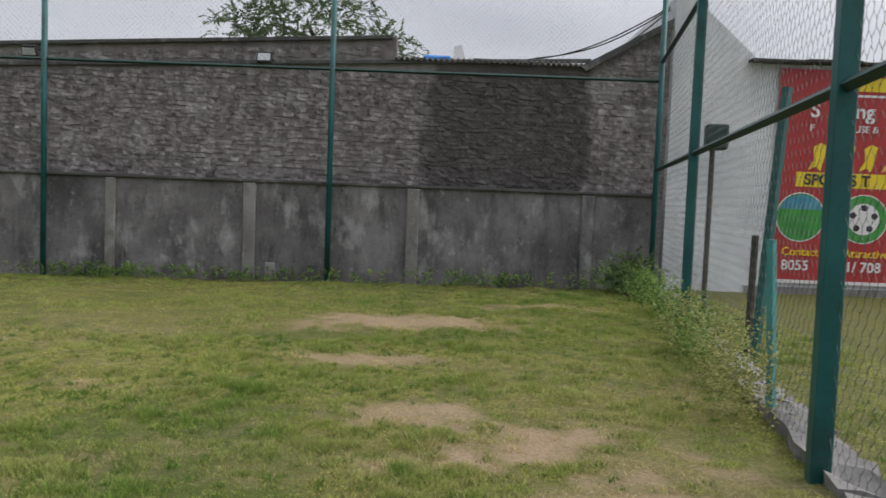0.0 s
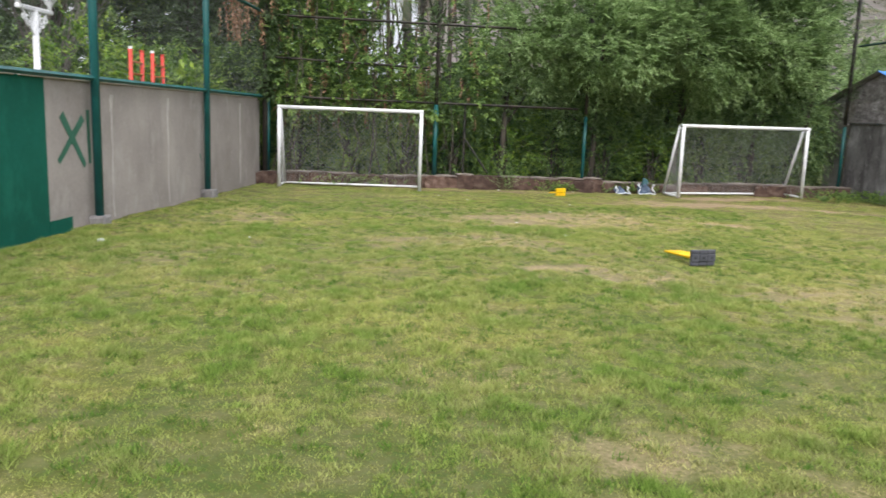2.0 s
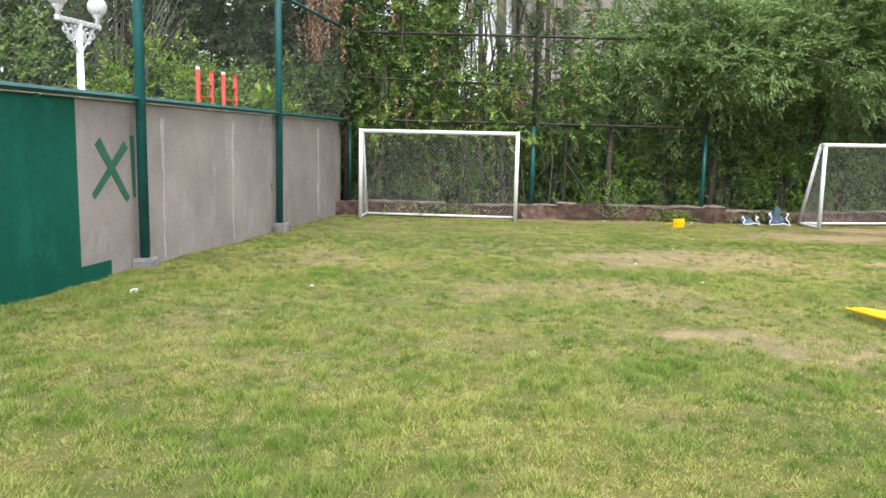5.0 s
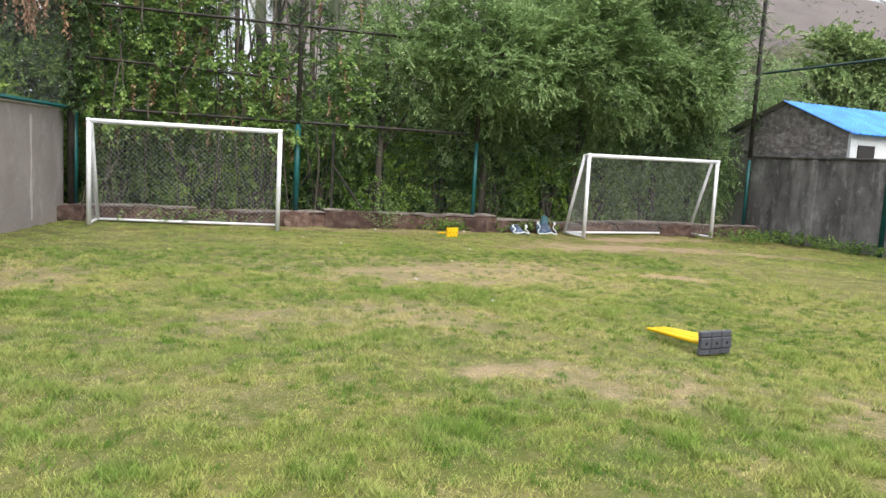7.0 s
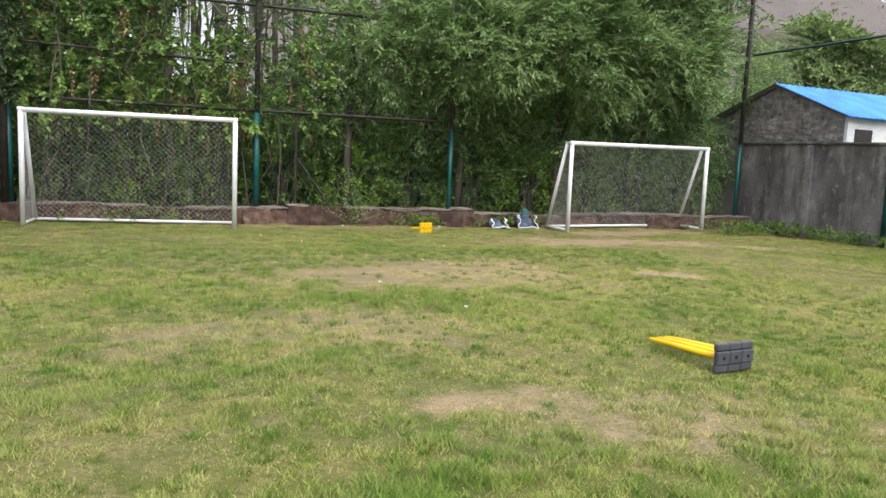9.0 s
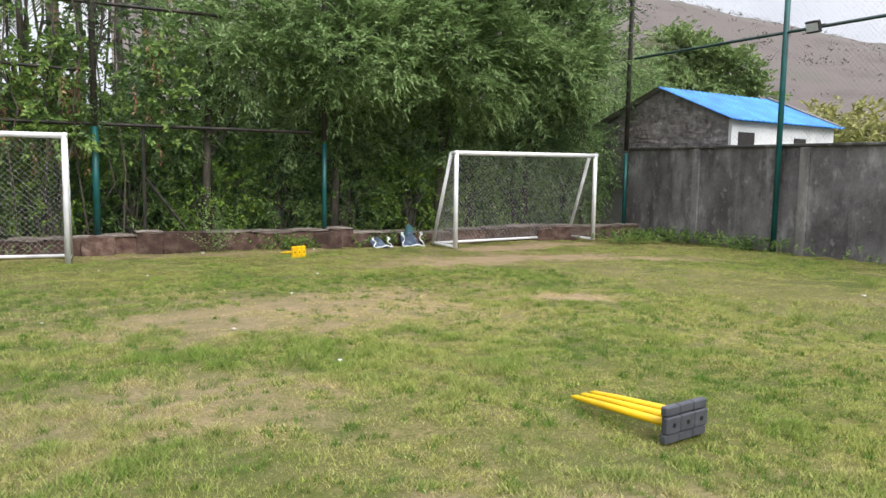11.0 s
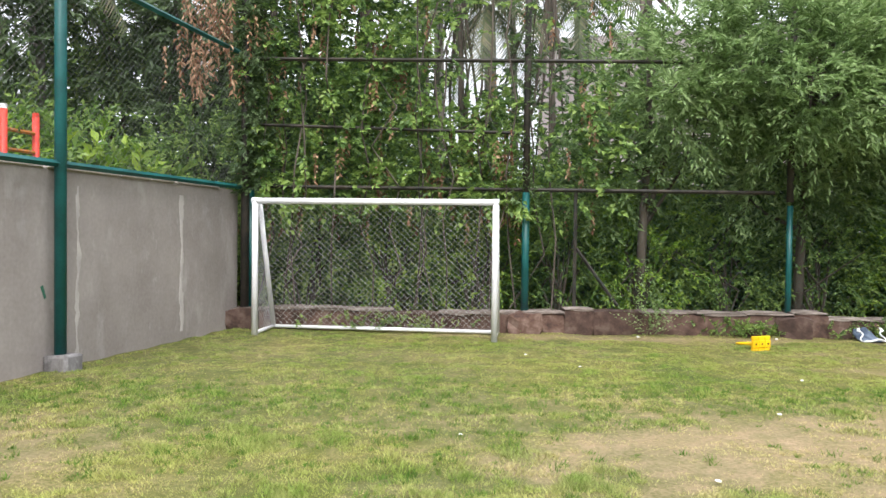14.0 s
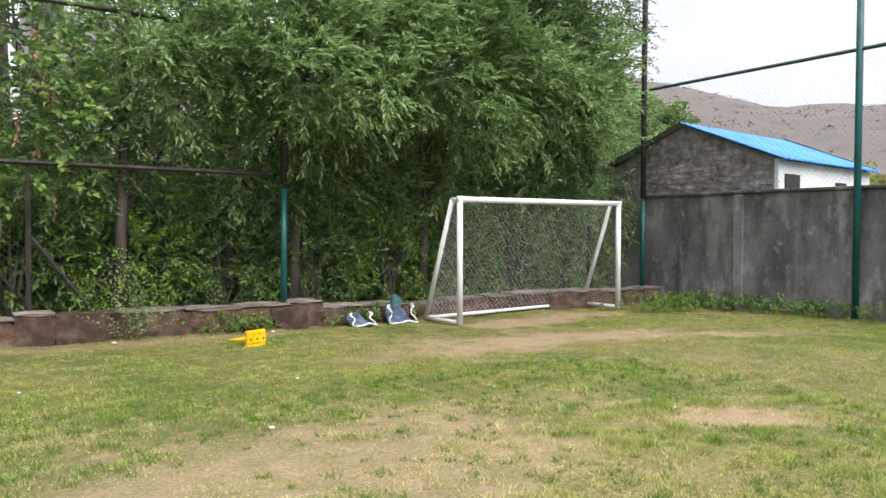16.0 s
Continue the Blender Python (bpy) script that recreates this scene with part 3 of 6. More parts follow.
def turf(name, n, x0, x1, y0, y1, tall, wide, keep, label):
    """Grass blades, one triangle each, thinned where the ground is worn and gathered in tufts."""
    x, y = x0 + (x1 - x0) * rng.random(n), y0 + (y1 - y0) * rng.random(n)
    tuft = rng.random(n) < 0.55
    cell = 0.11
    jx, jy = np.floor(x / cell), np.floor(y / cell)
    h = np.sin(jx * 127.1 + jy * 311.7) * 43758.5453
    h2 = np.sin(jx * 269.5 + jy * 183.3) * 43758.5453
    cx, cy = (jx + 0.15 + 0.7 * (h - np.floor(h))) * cell, (jy + 0.15 + 0.7 * (h2 - np.floor(h2))) * cell
    x, y = np.where(tuft, cx + rng.normal(size=n) * 0.028, x), np.where(tuft, cy + rng.normal(size=n) * 0.028, y)
    d, g = dryness(x, y), lushness(x, y)
    ok = (rng.random(n) > keep * np.clip(d - 0.15, 0, 1)) & (x > west_x(y) + 0.05) & (x < 14.95)
    x, y, d, g, tuft = x[ok], y[ok], d[ok], g[ok], tuft[ok]
    k = len(x)
    hump = np.clip((0.6 * lattice((x, y), 0.14, 13) + 0.4 * lattice((x, y), 0.07, 15) - 0.37) * 2.8, 0, 1)
    hump *= np.clip((lattice((x, y), 0.75, 14) - 0.08) * 1.9, 0.15, 1)
    far = np.clip((y + 7.0) / 3.0, 0, 1)
    sel = rng.random(k) < 0.76 + 0.24 * hump
    x, y, d, g, hump, far, k = x[sel], y[sel], d[sel], g[sel], hump[sel], far[sel], int(sel.sum())
    high = tall * (0.22 + 0.25 * rng.random(k) + (1.45 - 0.75 * far) * hump * (0.75 + 0.25 * rng.random(k))) * (1 - 0.55 * d)
    g = np.clip(g * 0.55 + 0.6 * hump + 0.15 * (rng.random(k) - 0.5), 0, 1)
    a = rng.random(k) * 6.283
    lean = high * (0.3 + 0.7 * rng.random(k)) + 0.018 * rng.random(k) * (0.5 + d)
    la = rng.random(k) * 6.283
    z = ground_z(x, y) + 0.02 * (lattice((x, y), 0.9, 21) - 0.5) + 0.045 * (lattice((x, y), 0.3, 22) - 0.5) - 0.008
    p = np.stack([x, y, z], -1)
    s = np.stack([np.cos(a), np.sin(a), 0 * a], -1) * (wide * (0.6 + 0.8 * rng.random(k)))[:, None] / 2
    tip = p + np.stack([np.cos(la) * lean, np.sin(la) * lean, high], -1)
    ob = raw(name, np.stack([p - s, p + s, tip], 1).reshape(-1, 3), np.arange(3 * k).reshape(-1, 3), BLADES)
    per_point(ob, "dry", np.repeat(d, 3))
    per_point(ob, "lush", np.repeat(g, 3))
    return tagged(ob, label, "grass", kind="stuff")


GRASS_N = 1.0
turf("grass", int(1350000 * GRASS_N), -2.6, 9.5, -19.8, -6.0, 0.042, 0.0065, 0.72, "short green and straw-coloured grass of the playing field")
turf("grass", int(380000 * GRASS_N), -1.5, 15.0, -6.0, 0.0, 0.04, 0.010, 0.9, "short grass by the goals, worn pale in the goalmouth")
turf("grass", int(330000 * GRASS_N), 4.5, 15.0, -23.5, -6.0, 0.045, 0.010, 0.8, "short grass by the concrete wall")

turf("grass", int(240000 * GRASS_N), 1.8, 14.0, -24.0, -19.8, 0.045, 0.008, 0.8, "green grass along the mesh fence")


def tufts(n, x0, x1, y0, y1, blades, label):
    """Separate dark tufts that stand a little out of the turf."""
    x, y = x0 + (x1 - x0) * rng.random(n), y0 + (y1 - y0) * rng.random(n)
    ok = (rng.random(n) > 1.3 * dryness(x, y) - 0.1) & (rng.random(n) < 0.35 + 0.9 * lattice((x, y), 0.8, 17)) & (x > west_x(y) + 0.1)
    x, y = x[ok], y[ok]
    k = len(x)
    size = np.repeat(0.55 + 0.75 * rng.random(k), blades)
    tone = np.repeat(0.7 + 0.3 * rng.random(k), blades)
    x, y = np.repeat(x, blades) + rng.normal(size=k * blades) * 0.024 * size, np.repeat(y, blades) + rng.normal(size=k * blades) * 0.024 * size
    m = k * blades
    high = 0.05 * size * (0.5 + 0.5 * rng.random(m))
    a, la = rng.random(m) * 6.283, rng.random(m) * 6.283
    lean = high * (0.25 + 0.75 * rng.random(m))
    z = ground_z(x, y) + 0.02 * (lattice((x, y), 0.9, 21) - 0.5) + 0.045 * (lattice((x, y), 0.3, 22) - 0.5) - 0.006
    p = np.stack([x, y, z], -1)
    side = np.stack([np.cos(a), np.sin(a), 0 * a], -1) * 0.0035
    tip = p + np.stack([np.cos(la) * lean, np.sin(la) * lean, high], -1)
    ob = raw("grass_tufts", np.stack([p - side, p + side, tip], 1).reshape(-1, 3), np.arange(3 * m).reshape(-1, 3), TUFT)
    per_point(ob, "dry", np.zeros(3 * m))
    per_point(ob, "lush", np.repeat(tone, 3))
    return tagged(ob, label, "grass", kind="stuff")


TUFT = turf_material("tuft_blades", [(0.34, 0.33, 0.12)], [(0.24, 0.32, 0.06), (0.075, 0.17, 0.025)])
tufts(11000, -2.6, 9.5, -19.8, -4.0, 20, "darker green tufts scattered through the short turf")
tufts(1500, 3.0, 14.0, -23.0, -19.0, 16, "darker green tufts by the mesh fence")

# ---------------------------------------------------------------- walls round the field
WEST = pose(-0.06, 0, 0, 0, 0, -9.48)  # y along the west wall, x into the field


def wall(name, m, spans, mat_, label):
    """spans: x0, x1, y0, y1, z0, z1 boxes joined into one wall."""
    bm = bmesh.new()
    for s in spans:
        box(bm, *s)
    ob = tagged(part(name, bm, mat_), label, "wall", kind="structure")
    ob.matrix_world = m
    return ob


wall_west = wall("wall_west", WEST, [(-0.3, -0.1, -9.15, 0.12, -0.3, 1.99)], PLASTER, "bare grey cement-plastered boundary wall")
wall_green = wall("wall_west_painted", WEST, [(-0.3, -0.1, -27.0, -9.15, -0.3, 2.0)], GREEN_PAINT, "boundary wall painted dark green")
bm = bmesh.new()
for i in range(46):
    y0 = -26.5 + i * 0.58
    if y0 < -0.5:
        h = 0.02 + 0.025 * rng.random()
        box(bm, -0.31 - 0.01 * rng.random(), -0.085 + 0.012 * rng.random(), y0, y0 + 0.5 + 0.08 * rng.random(), 1.985, 1.995 + h, 0.008)
coping_w = tagged(part("coping_west", bm, PLASTER_PALE), "rough broken mortar coping on the boundary wall", "coping", kind="structure")
coping_w.matrix_world = WEST
# painted foot and lettering
bm = bmesh.new()
box(bm, -0.1, -0.096, -9.16, -8.62, 0.0, 0.27)
p = part("paint_foot", bm, GREEN_PAINT, wall_green)
p.matrix_parent_inverse.identity()
bm = bmesh.new()


def stroke(bm, y0, z0, y1, z1, w, x=-0.097):
    d = Vector((0, y1 - y0, z1 - z0)).normalized()
    s = Vector((0, -d.z, d.y)) * w / 2
    q = [Vector((x, y0, z0)) - s, Vector((x, y1, z1)) - s * 0.7, Vector((x, y1, z1)) + s * 0.7, Vector((x, y0, z0)) + s]
    f = bm.faces.new([bm.verts.new(v) for v in q])
    r = bmesh.ops.extrude_face_region(bm, geom=[f])
    bmesh.ops.translate(bm, vec=(0.003, 0, 0), verts=[v for v in r["geom"] if isinstance(v, bmesh.types.BMVert)])


stroke(bm, -8.8, 1.56, -8.25, 0.9, 0.12)
stroke(bm, -8.27, 1.52, -8.9, 0.98, 0.11, -0.0965)
stroke(bm, -8.14, 1.62, -8.12, 0.92, 0.09)
stroke(bm, -3.95, 0.86, -3.9, 0.74, 0.04)
part("sprayed_cross", bm, SPRAY, wall_west, "faded green spray-painted cross and bar")
# mortar streaks over the joints of the bare wall
bm = bmesh.new()
for y in (-7.45, -5.42, -3.42, -1.42):
    rows_, wy, ww = [], 0.0, 0.035
    for k in range(48):
        z = 0.12 + 1.72 * k / 47
        wy = 0.85 * wy + 0.006 * rng.normal()
        ww = min(0.06, max(0.012, ww + 0.006 * rng.normal()))
        rows_.append([bm.verts.new((x_, y + wy + e * ww * (0.8 + 0.4 * rng.random()), z)) for x_, e in ((-0.1015, -1.1), (-0.0955, -0.6), (-0.0945, 0.6), (-0.1015, 1.1))])
    for p, q in zip(rows_, rows_[1:]):
        for j in range(3):
            bm.faces.new((p[j], p[j + 1], q[j + 1], q[j]))
part("mortar_joint", bm, PLASTER_PALE, wall_west, "pale vertical mortar joint")

EAST_X = 15.02
wall_east = wall("wall_east", pose(0, 0, 0), [(EAST_X, EAST_X + 0.16, -23.5, 0.3, -0.3, 1.93)], CONCRETE, "weather-stained grey concrete boundary wall")
PIL_Y = (-1.75, -4.23, -6.46, -8.86, -11.29, -13.8, -16.25, -19.13, -22.2)
for i, y in enumerate(PIL_Y):
    bm = bmesh.new()
    w = 0.09 if i < 6 else 0.11
    box(bm, EAST_X - 0.055, EAST_X, y - w, y + w, -0.1, 1.915, 0.012)
    part("pillar", bm, PILLAR if i in (1, 3, 5, 6, 7) else CONCRETE, wall_east, "paler cement pillar")
bm = bmesh.new()
for i in range(24):
    y0 = -23.5 + i * 0.99
    box(bm, EAST_X - 0.05 - 0.006 * rng.random(), EAST_X + 0.2, y0, y0 + 0.985, 1.93, 1.975 + 0.008 * rng.random(), 0.008)
tagged(part("coping_east", bm, COPING), "thin weathered coping along the concrete wall", "coping", kind="structure")
bm = bmesh.new()
box(bm, EAST_X - 0.06, EAST_X - 0.002, -16.72, -16.55, 0.1, 0.52, 0.01)
tagged(part("marker_stone", bm, PILLAR), "short pale cement block against the wall", "block")

# ---------------------------------------------------------------- fences


def post(parent, x, y, z0, z1, r, mat_, square=False, label=""):
    bm = bmesh.new()
    if square:
        box(bm, x - r, x + r, y - r, y + r, z0, z1, 0.006)
    else:
        tube(bm, [(x, y, z0), (x, y, z1)], r, 10)
    return part("post", bm, mat_, parent, label, smooth=not square)


def rail(parent, a, b, r, mat_, square=True):
    bm = bmesh.new()
    tube(bm, [a, b], r * (1.3 if square else 1), 4 if square else 8)
    return part("rail", bm, mat_, parent)


fence_e = thing("fence", pose(14.9, 0, 0), "tall green steel post fence with fine netting above a concrete wall", "fence")
for y in (-3.76, -8.16, -12.67, -17.66, -23.35):
    post(fence_e, 0, y, 0.0, 6.0, 0.05, GREEN_STEEL)
for z in (3.93, 5.93):
    rail(fence_e, (0.0, -23.4, z), (0.0, 0.1, z - (0.0 if z < 3 else 0.03)), 0.022, GREEN_DARK)
netting("netting", (0.03, -23.4, 2.0), (0, 1, 0), (0, 0, 1), 23.4, 3.95, 0.09, 0.09, 0.0011, CORD_DARK, fence_e)

fence_n = thing("fence", pose(0, 0.14, 0), "tall rusty steel fence overgrown with creepers on a low rubble wall", "fence")
for x in (0.05, 4.06, 7.82, 14.8):
    post(fence_n, x, 0, 0.25, 2.0 if x < 7 else 1.85, 0.055 if x < 7 else 0.042, GREEN_STEEL)
    post(fence_n, x, 0, 1.9, 6.0, 0.05, DARK_STEEL)
for z, x in ((2.05, 7.6), (3.9, 7.4), (5.95, 14.85)):
    rail(fence_n, (0.0, 0.0, z), (x, 0.0, z - 0.02), 0.022, DARK_STEEL)
rail(fence_n, (0.0, 0.0, 2.95), (4.06, 0.0, 2.85), 0.018, DARK_STEEL)
rail(fence_n, (4.78, 0.05, 0.3), (4.78, 0.05, 2.05), 0.02, DARK_STEEL)
rail(fence_n, (4.8, 0.05, 1.2), (5.4, 0.05, 0.38), 0.02, DARK_STEEL)
netting("netting", (0, 0.02, 0.3), (1, 0, 0), (0, 0, 1), 14.8, 5.6, 0.09, 0.09, 0.0008, WIRE_GREEN, fence_n)

fence_w = thing("fence", WEST, "tall green steel post fence with chain-link above a boundary wall", "fence")
for y in (-3.81, -8.1, -12.17, -16.3, -20.5):
    post(fence_w, 0, y, 0.05, 6.0, 0.058, GREEN_STEEL)
post(fence_w, 0.05, 0.05, 0.05, 6.0, 0.06, DARK_STEEL)
for z in (2.03, 3.95, 5.95):
    rail(fence_w, (0.0, -20.6, z), (0.0, 0.05, z), 0.026, GREEN_STEEL)
netting("chain_link", (-0.03, -20.6, 2.05), (0, 1, 0), (0, 0, 1), 20.6, 3.9, 0.08, 0.08, 0.0011, WIRE_DULL, fence_w)
for y, s in ((-3.81, 0.13), (-8.1, 0.11), (-12.17, 0.15), (-16.3, 0.13)):
    bm = bmesh.new()
    z = float(ground_z(0, y))
    box(bm, -0.1, -0.1 + 2 * s, y - s, y + s, z - 0.1, z + 0.13 + 0.03 * (s > 0.12), 0.02)
    for v in bm.verts:
        v.co += Vector(rng.normal(size=3) * 0.006)
    ob = tagged(part("post_footing", bm, PILLAR if y < -12 and y > -13 else CONCRETE), "rough concrete footing block at a green fence post", "footing", "post footings")
    ob.matrix_world = WEST

SOUTH_Y = -20.57
fence_s = thing("fence", WEST, "green square-post fence with chain-link mesh", "fence")
for x in (3.9, 9.06, 14.33):
    post(fence_s, x, SOUTH_Y, 0.1, 6.0, 0.055 if x > 9 else 0.06, GREEN_STEEL, square=True)
for z in (2.4, 4.25, 5.95):
    rail(fence_s, (-2.0, SOUTH_Y, z), (18.64, SOUTH_Y, z), 0.03, GREEN_DARK)


def chain_link(name, x0, y, z0, w, h, cw, ch, r, mat_, parent):
    """Hexagonal wire mesh: twisted uprights joined by slanted wires."""
    a, b = [], []
    rows = int(h / ch)
    for j in range(rows):
        for i in range(int(w / cw)):
            off = 0.5 * cw * (j % 2)
            x, z = x0 + i * cw + off, z0 + j * ch
            jt = rng.normal(size=2) * 0.004
            a += [(x, y, z), (x, y, z + 0.45 * ch), (x, y, z + 0.45 * ch)]
            b += [(x + jt[0], y, z + 0.45 * ch), (x + 0.5 * cw, y, z + ch), (x - 0.5 * cw, y, z + ch)]
    return strands(name, a, b, r, mat_, parent)


chain_link("chain_link", 7.0, SOUTH_Y - 0.03, 0.35, 11.6, 5.5, 0.1, 0.085, 0.0016, WIRE_DULL, fence_s)
def rubble(w, d, h, jit):
    """A rough block on its base, subdivided and knocked about."""
    bm = bmesh.new()
    box(bm, 0, w, 0, d, 0, h)
    bmesh.ops.subdivide_edges(bm, edges=bm.edges[:], cuts=2, use_grid_fill=True)
    for v in bm.verts:
        c = v.co - Vector((w / 2, d / 2, h / 2))
        v.co += Vector(rng.normal(size=3) * jit)
        if abs(c.x) > 0.45 * w and abs(c.z) > 0.45 * h:
            v.co -= Vector((math.copysign(0.012, c.x), 0, math.copysign(0.012, c.z)))
    return bm


kerb_s = tagged(new("kerb_south"), "broken concrete footing strip under the mesh fence", "kerb", kind="structure")
kerb_s.matrix_world = WEST
x = 3.0
while x < 18.2:
    w = 0.35 + 0.4 * rng.random()
    ob = part("concrete_block", rubble(w + 0.03, 0.28, 0.4 + 0.05 * rng.random(), 0.016), PILLAR, kerb_s)
    ob.location = (x, SOUTH_Y - 0.33 + 0.04 * rng.random(), -0.08)
    x += w
# leaning steel bars and a thin post beyond the mesh
gate = thing("steel_frame", WEST @ pose(12.5, SOUTH_Y - 0.4, 0.0), "faded teal and black steel bars leaning by the fence", "frame")
for a, b, r, mm in (((0, 0, 0.1), (0, -0.16, 2.92), 0.05, GREEN_STEEL), ((0.26, 0, 0.1), (0.02, 0.04, 1.5), 0.035, DARK_STEEL), ((-2.04, 0.3, 0.1), (-2.04, 0.38, 1.53), 0.035, TEAL_STEEL)):
    bm = bmesh.new()
    tube(bm, [a, b], r, 4)
    part("bar", bm, mm, gate)
lamp_post_s = thing("dark_post", WEST @ pose(15.0, SOUTH_Y - 0.32, 0.1), "thin dark steel post with a box at its top", "post")
bm = bmesh.new()
tube(bm, [(0, 0, 0), (0, 0, 2.5)], 0.035, 8)
part("pole", bm, DARK_STEEL, lamp_post_s)
bm = bmesh.new()
box(bm, -0.12, 0.12, -0.17, 0.1, 2.4, 2.72, 0.02)
part("box", bm, GREEN_DARK, lamp_post_s)

# low rubble wall under the north fence: separate blocks


low_wall = tagged(new("wall_north_low"), "low broken rubble and brick wall under the north fence", "wall", kind="structure")
CEMENT_CAP = by_object(material("dusty_cement_cap", [(0.1, 0.078, 0.066), (0.19, 0.155, 0.135), (0.3, 0.26, 0.235)], 5, 0.95, bump=0.5), 0.2)
x = -0.15
while x < 14.9:
    w = 0.3 + 0.5 * rng.random()
    top = 0.27 + 0.04 * (4.6 < x < 7.8) - 0.05 * (8.2 < x < 9.8) + 0.02 * math.sin(1.7 * x)
    z = -0.03
    ob = part("stone_block", rubble(w + 0.012, 0.36 + 0.04 * rng.random(), top + 0.03, 0.007), STONE_RED, low_wall)
    ob.location = (x, -0.1 - 0.03 * rng.random(), z)
    z = top
    if rng.random() < 0.82:
        ob = part("cement_cap", rubble(w + 0.004, 0.4, 0.03 + 0.01 * rng.random(), 0.005), CEMENT_CAP, low_wall)
        ob.location = (x, -0.13, z - 0.004)
    x += w
for x in (0.05, 4.06, 7.82):
    ob = tagged(part("post_footing", rubble(0.48, 0.45, 0.32, 0.014), STONE_RED), "rough broken footing in the low rubble wall", "footing", "post footings")
    ob.matrix_world = pose(x - 0.26, -0.22, -0.03)

# ---------------------------------------------------------------- goals


def goal(m, w, label, h=1.83):
    g = thing("football_goal", m, label, "goal", "small goals")
    d, r = 0.75, 0.042
    for name, pts, rr in (("goal_post", [(0, 0, 0), (0, 0, h)], r), ("goal_post", [(w, 0, 0), (w, 0, h)], r), ("crossbar", [(-r, 0, h - r), (w + r, 0, h - r)], r),
                          ("top_arm", [(0, 0, h - r), (0, 0.18, h - r)], 0.028), ("top_arm", [(w, 0, h - r), (w, 0.18, h - r)], 0.028),
                          ("back_stay", [(0, 0.16, h - r), (0, d, 0.03)], 0.034), ("back_stay", [(w, 0.16, h - r), (w, d, 0.03)], 0.034),
                          ("top_bar", [(0, 0.18, h - r), (w, 0.18, h - r)], 0.022), ("base_bar", [(0, d, 0.03), (w, d, 0.03)], 0.026),
                          ("side_bar", [(0, 0, 0.03), (0, d, 0.03)], 0.026), ("side_bar", [(w, 0, 0.03), (w, d, 0.03)], 0.026)):
        bm = bmesh.new()
        tube(bm, pts, rr, 10)
        part(name, bm, WHITE_STEEL, g, smooth=True)
    run = math.hypot(d - 0.17, h - 0.08)
    du, dv = (1, 0, 0), ((0), (0.17 - d) / run, (h - 0.08) / run)
    netting("net", (0, d, 0.03), du, dv, w, run, 0.09, 0.09, 0.0016, CORD_WHITE, g, "white diamond-mesh net")
    for x in (0, w):
        a, b = diagonals(d, h - 0.06, 0.075, 0.075)
        keep_a, keep_b = [], []
        lim = lambda v: d - (d - 0.17) * v / (h - 0.08)
        for p, q in zip(a, b):
            seg = [p + (q - p) * t for t in np.linspace(0, 1, 25)]
            seg = [s for s in seg if s[0] <= lim(s[1])]
            if len(seg) > 1:
                keep_a.append((x, seg[0][0], seg[0][1] + 0.03))
                keep_b.append((x, seg[-1][0], seg[-1][1] + 0.03))
        strands("side_net", keep_a, keep_b, 0.0017, CORD_WHITE, g)
    return g


def along(ax, ay, bx, by):
    return pose(ax, ay, 0.015, 0, 0, math.degrees(math.atan2(by - ay, bx - ax))), math.hypot(bx - ax, by - ay)


m1, w1 = along(0.4, -0.87, 3.583, -1.158)
goal(m1, w1, "white steel-pipe goal with a diamond-mesh net by the bare wall")
m2, w2 = along(9.863, -1.083, 13.239, -0.755)
goal(m2 @ pose(0, 0, 0, 0, -0.45, 0), w2, "white steel-pipe goal with a torn-edged net on worn ground", 1.75)

# ---------------------------------------------------------------- stump sets


def stump_set(m, base_mat, stump_mat, label, w=0.245, h=0.185, length=0.6):
    s = thing("stump_set", m, label, "cricket stumps", "plastic stump sets")
    bm = bmesh.new()
    box(bm, 0.004, w - 0.004, 0.0, 0.012, 0.004, h - 0.004, 0.003)
    base = part("base", bm, base_mat, s, "moulded base lying on its edge")
    for i in range(3):
        x0 = i * w / 3
        for y0, y1, z0, z1 in ((-0.028, 0.0, 0.05, h - 0.05), (-0.02, 0.02, 0.0, 0.046), (-0.02, 0.02, h - 0.046, h)):
            bm = bmesh.new()
            box(bm, x0 + 0.002, x0 + w / 3 - 0.002, y0, y1, z0, z1, 0.006)
            part("moulded_cell", bm, base_mat, base)
    for i in range(3):
        xc = (i + 0.5) * w / 3
        # solid black disc on the face; its colour stands for the hole's shade
        bm = bmesh.new()
        tube(bm, [(xc, -0.031, h / 2), (xc, -0.027, h / 2)], 0.012, 10)
        part("socket_hole", bm, HOLE, base)
        bm = bmesh.new()
        tip = 0.5 if i == 0 else 0.35
        tube(bm, [(xc, 0.012, h / 2), (xc + (w / 2 - xc) * 0.2, length * 0.75, h / 2 - 0.03), (xc + (w / 2 - xc) * 0.3, length * 0.95, h / 2 - 0.04), (xc + (w / 2 - xc) * 0.3, length, h / 2 - 0.042)], 0.02, 10, [0.022, 0.018, 0.015, 0.004])
        part("stump", bm, stump_mat, s, "tapered stump", smooth=True)
    return s


stump_set(pose(5.83, -10.52, float(ground_z(0, -10.5)) + 0.005, 0, 0, 8), BLACK_PLASTIC, YELLOW, "yellow plastic stumps lying in a dark grey base on grass", w=0.32, length=0.7)
stump_set(pose(6.68, -1.62, 0.01, 0, 0, 22), YELLOW, YELLOW, "yellow plastic stump set fallen on the grass", w=0.27, h=0.19, length=0.36)

# ---------------------------------------------------------------- trees and creepers


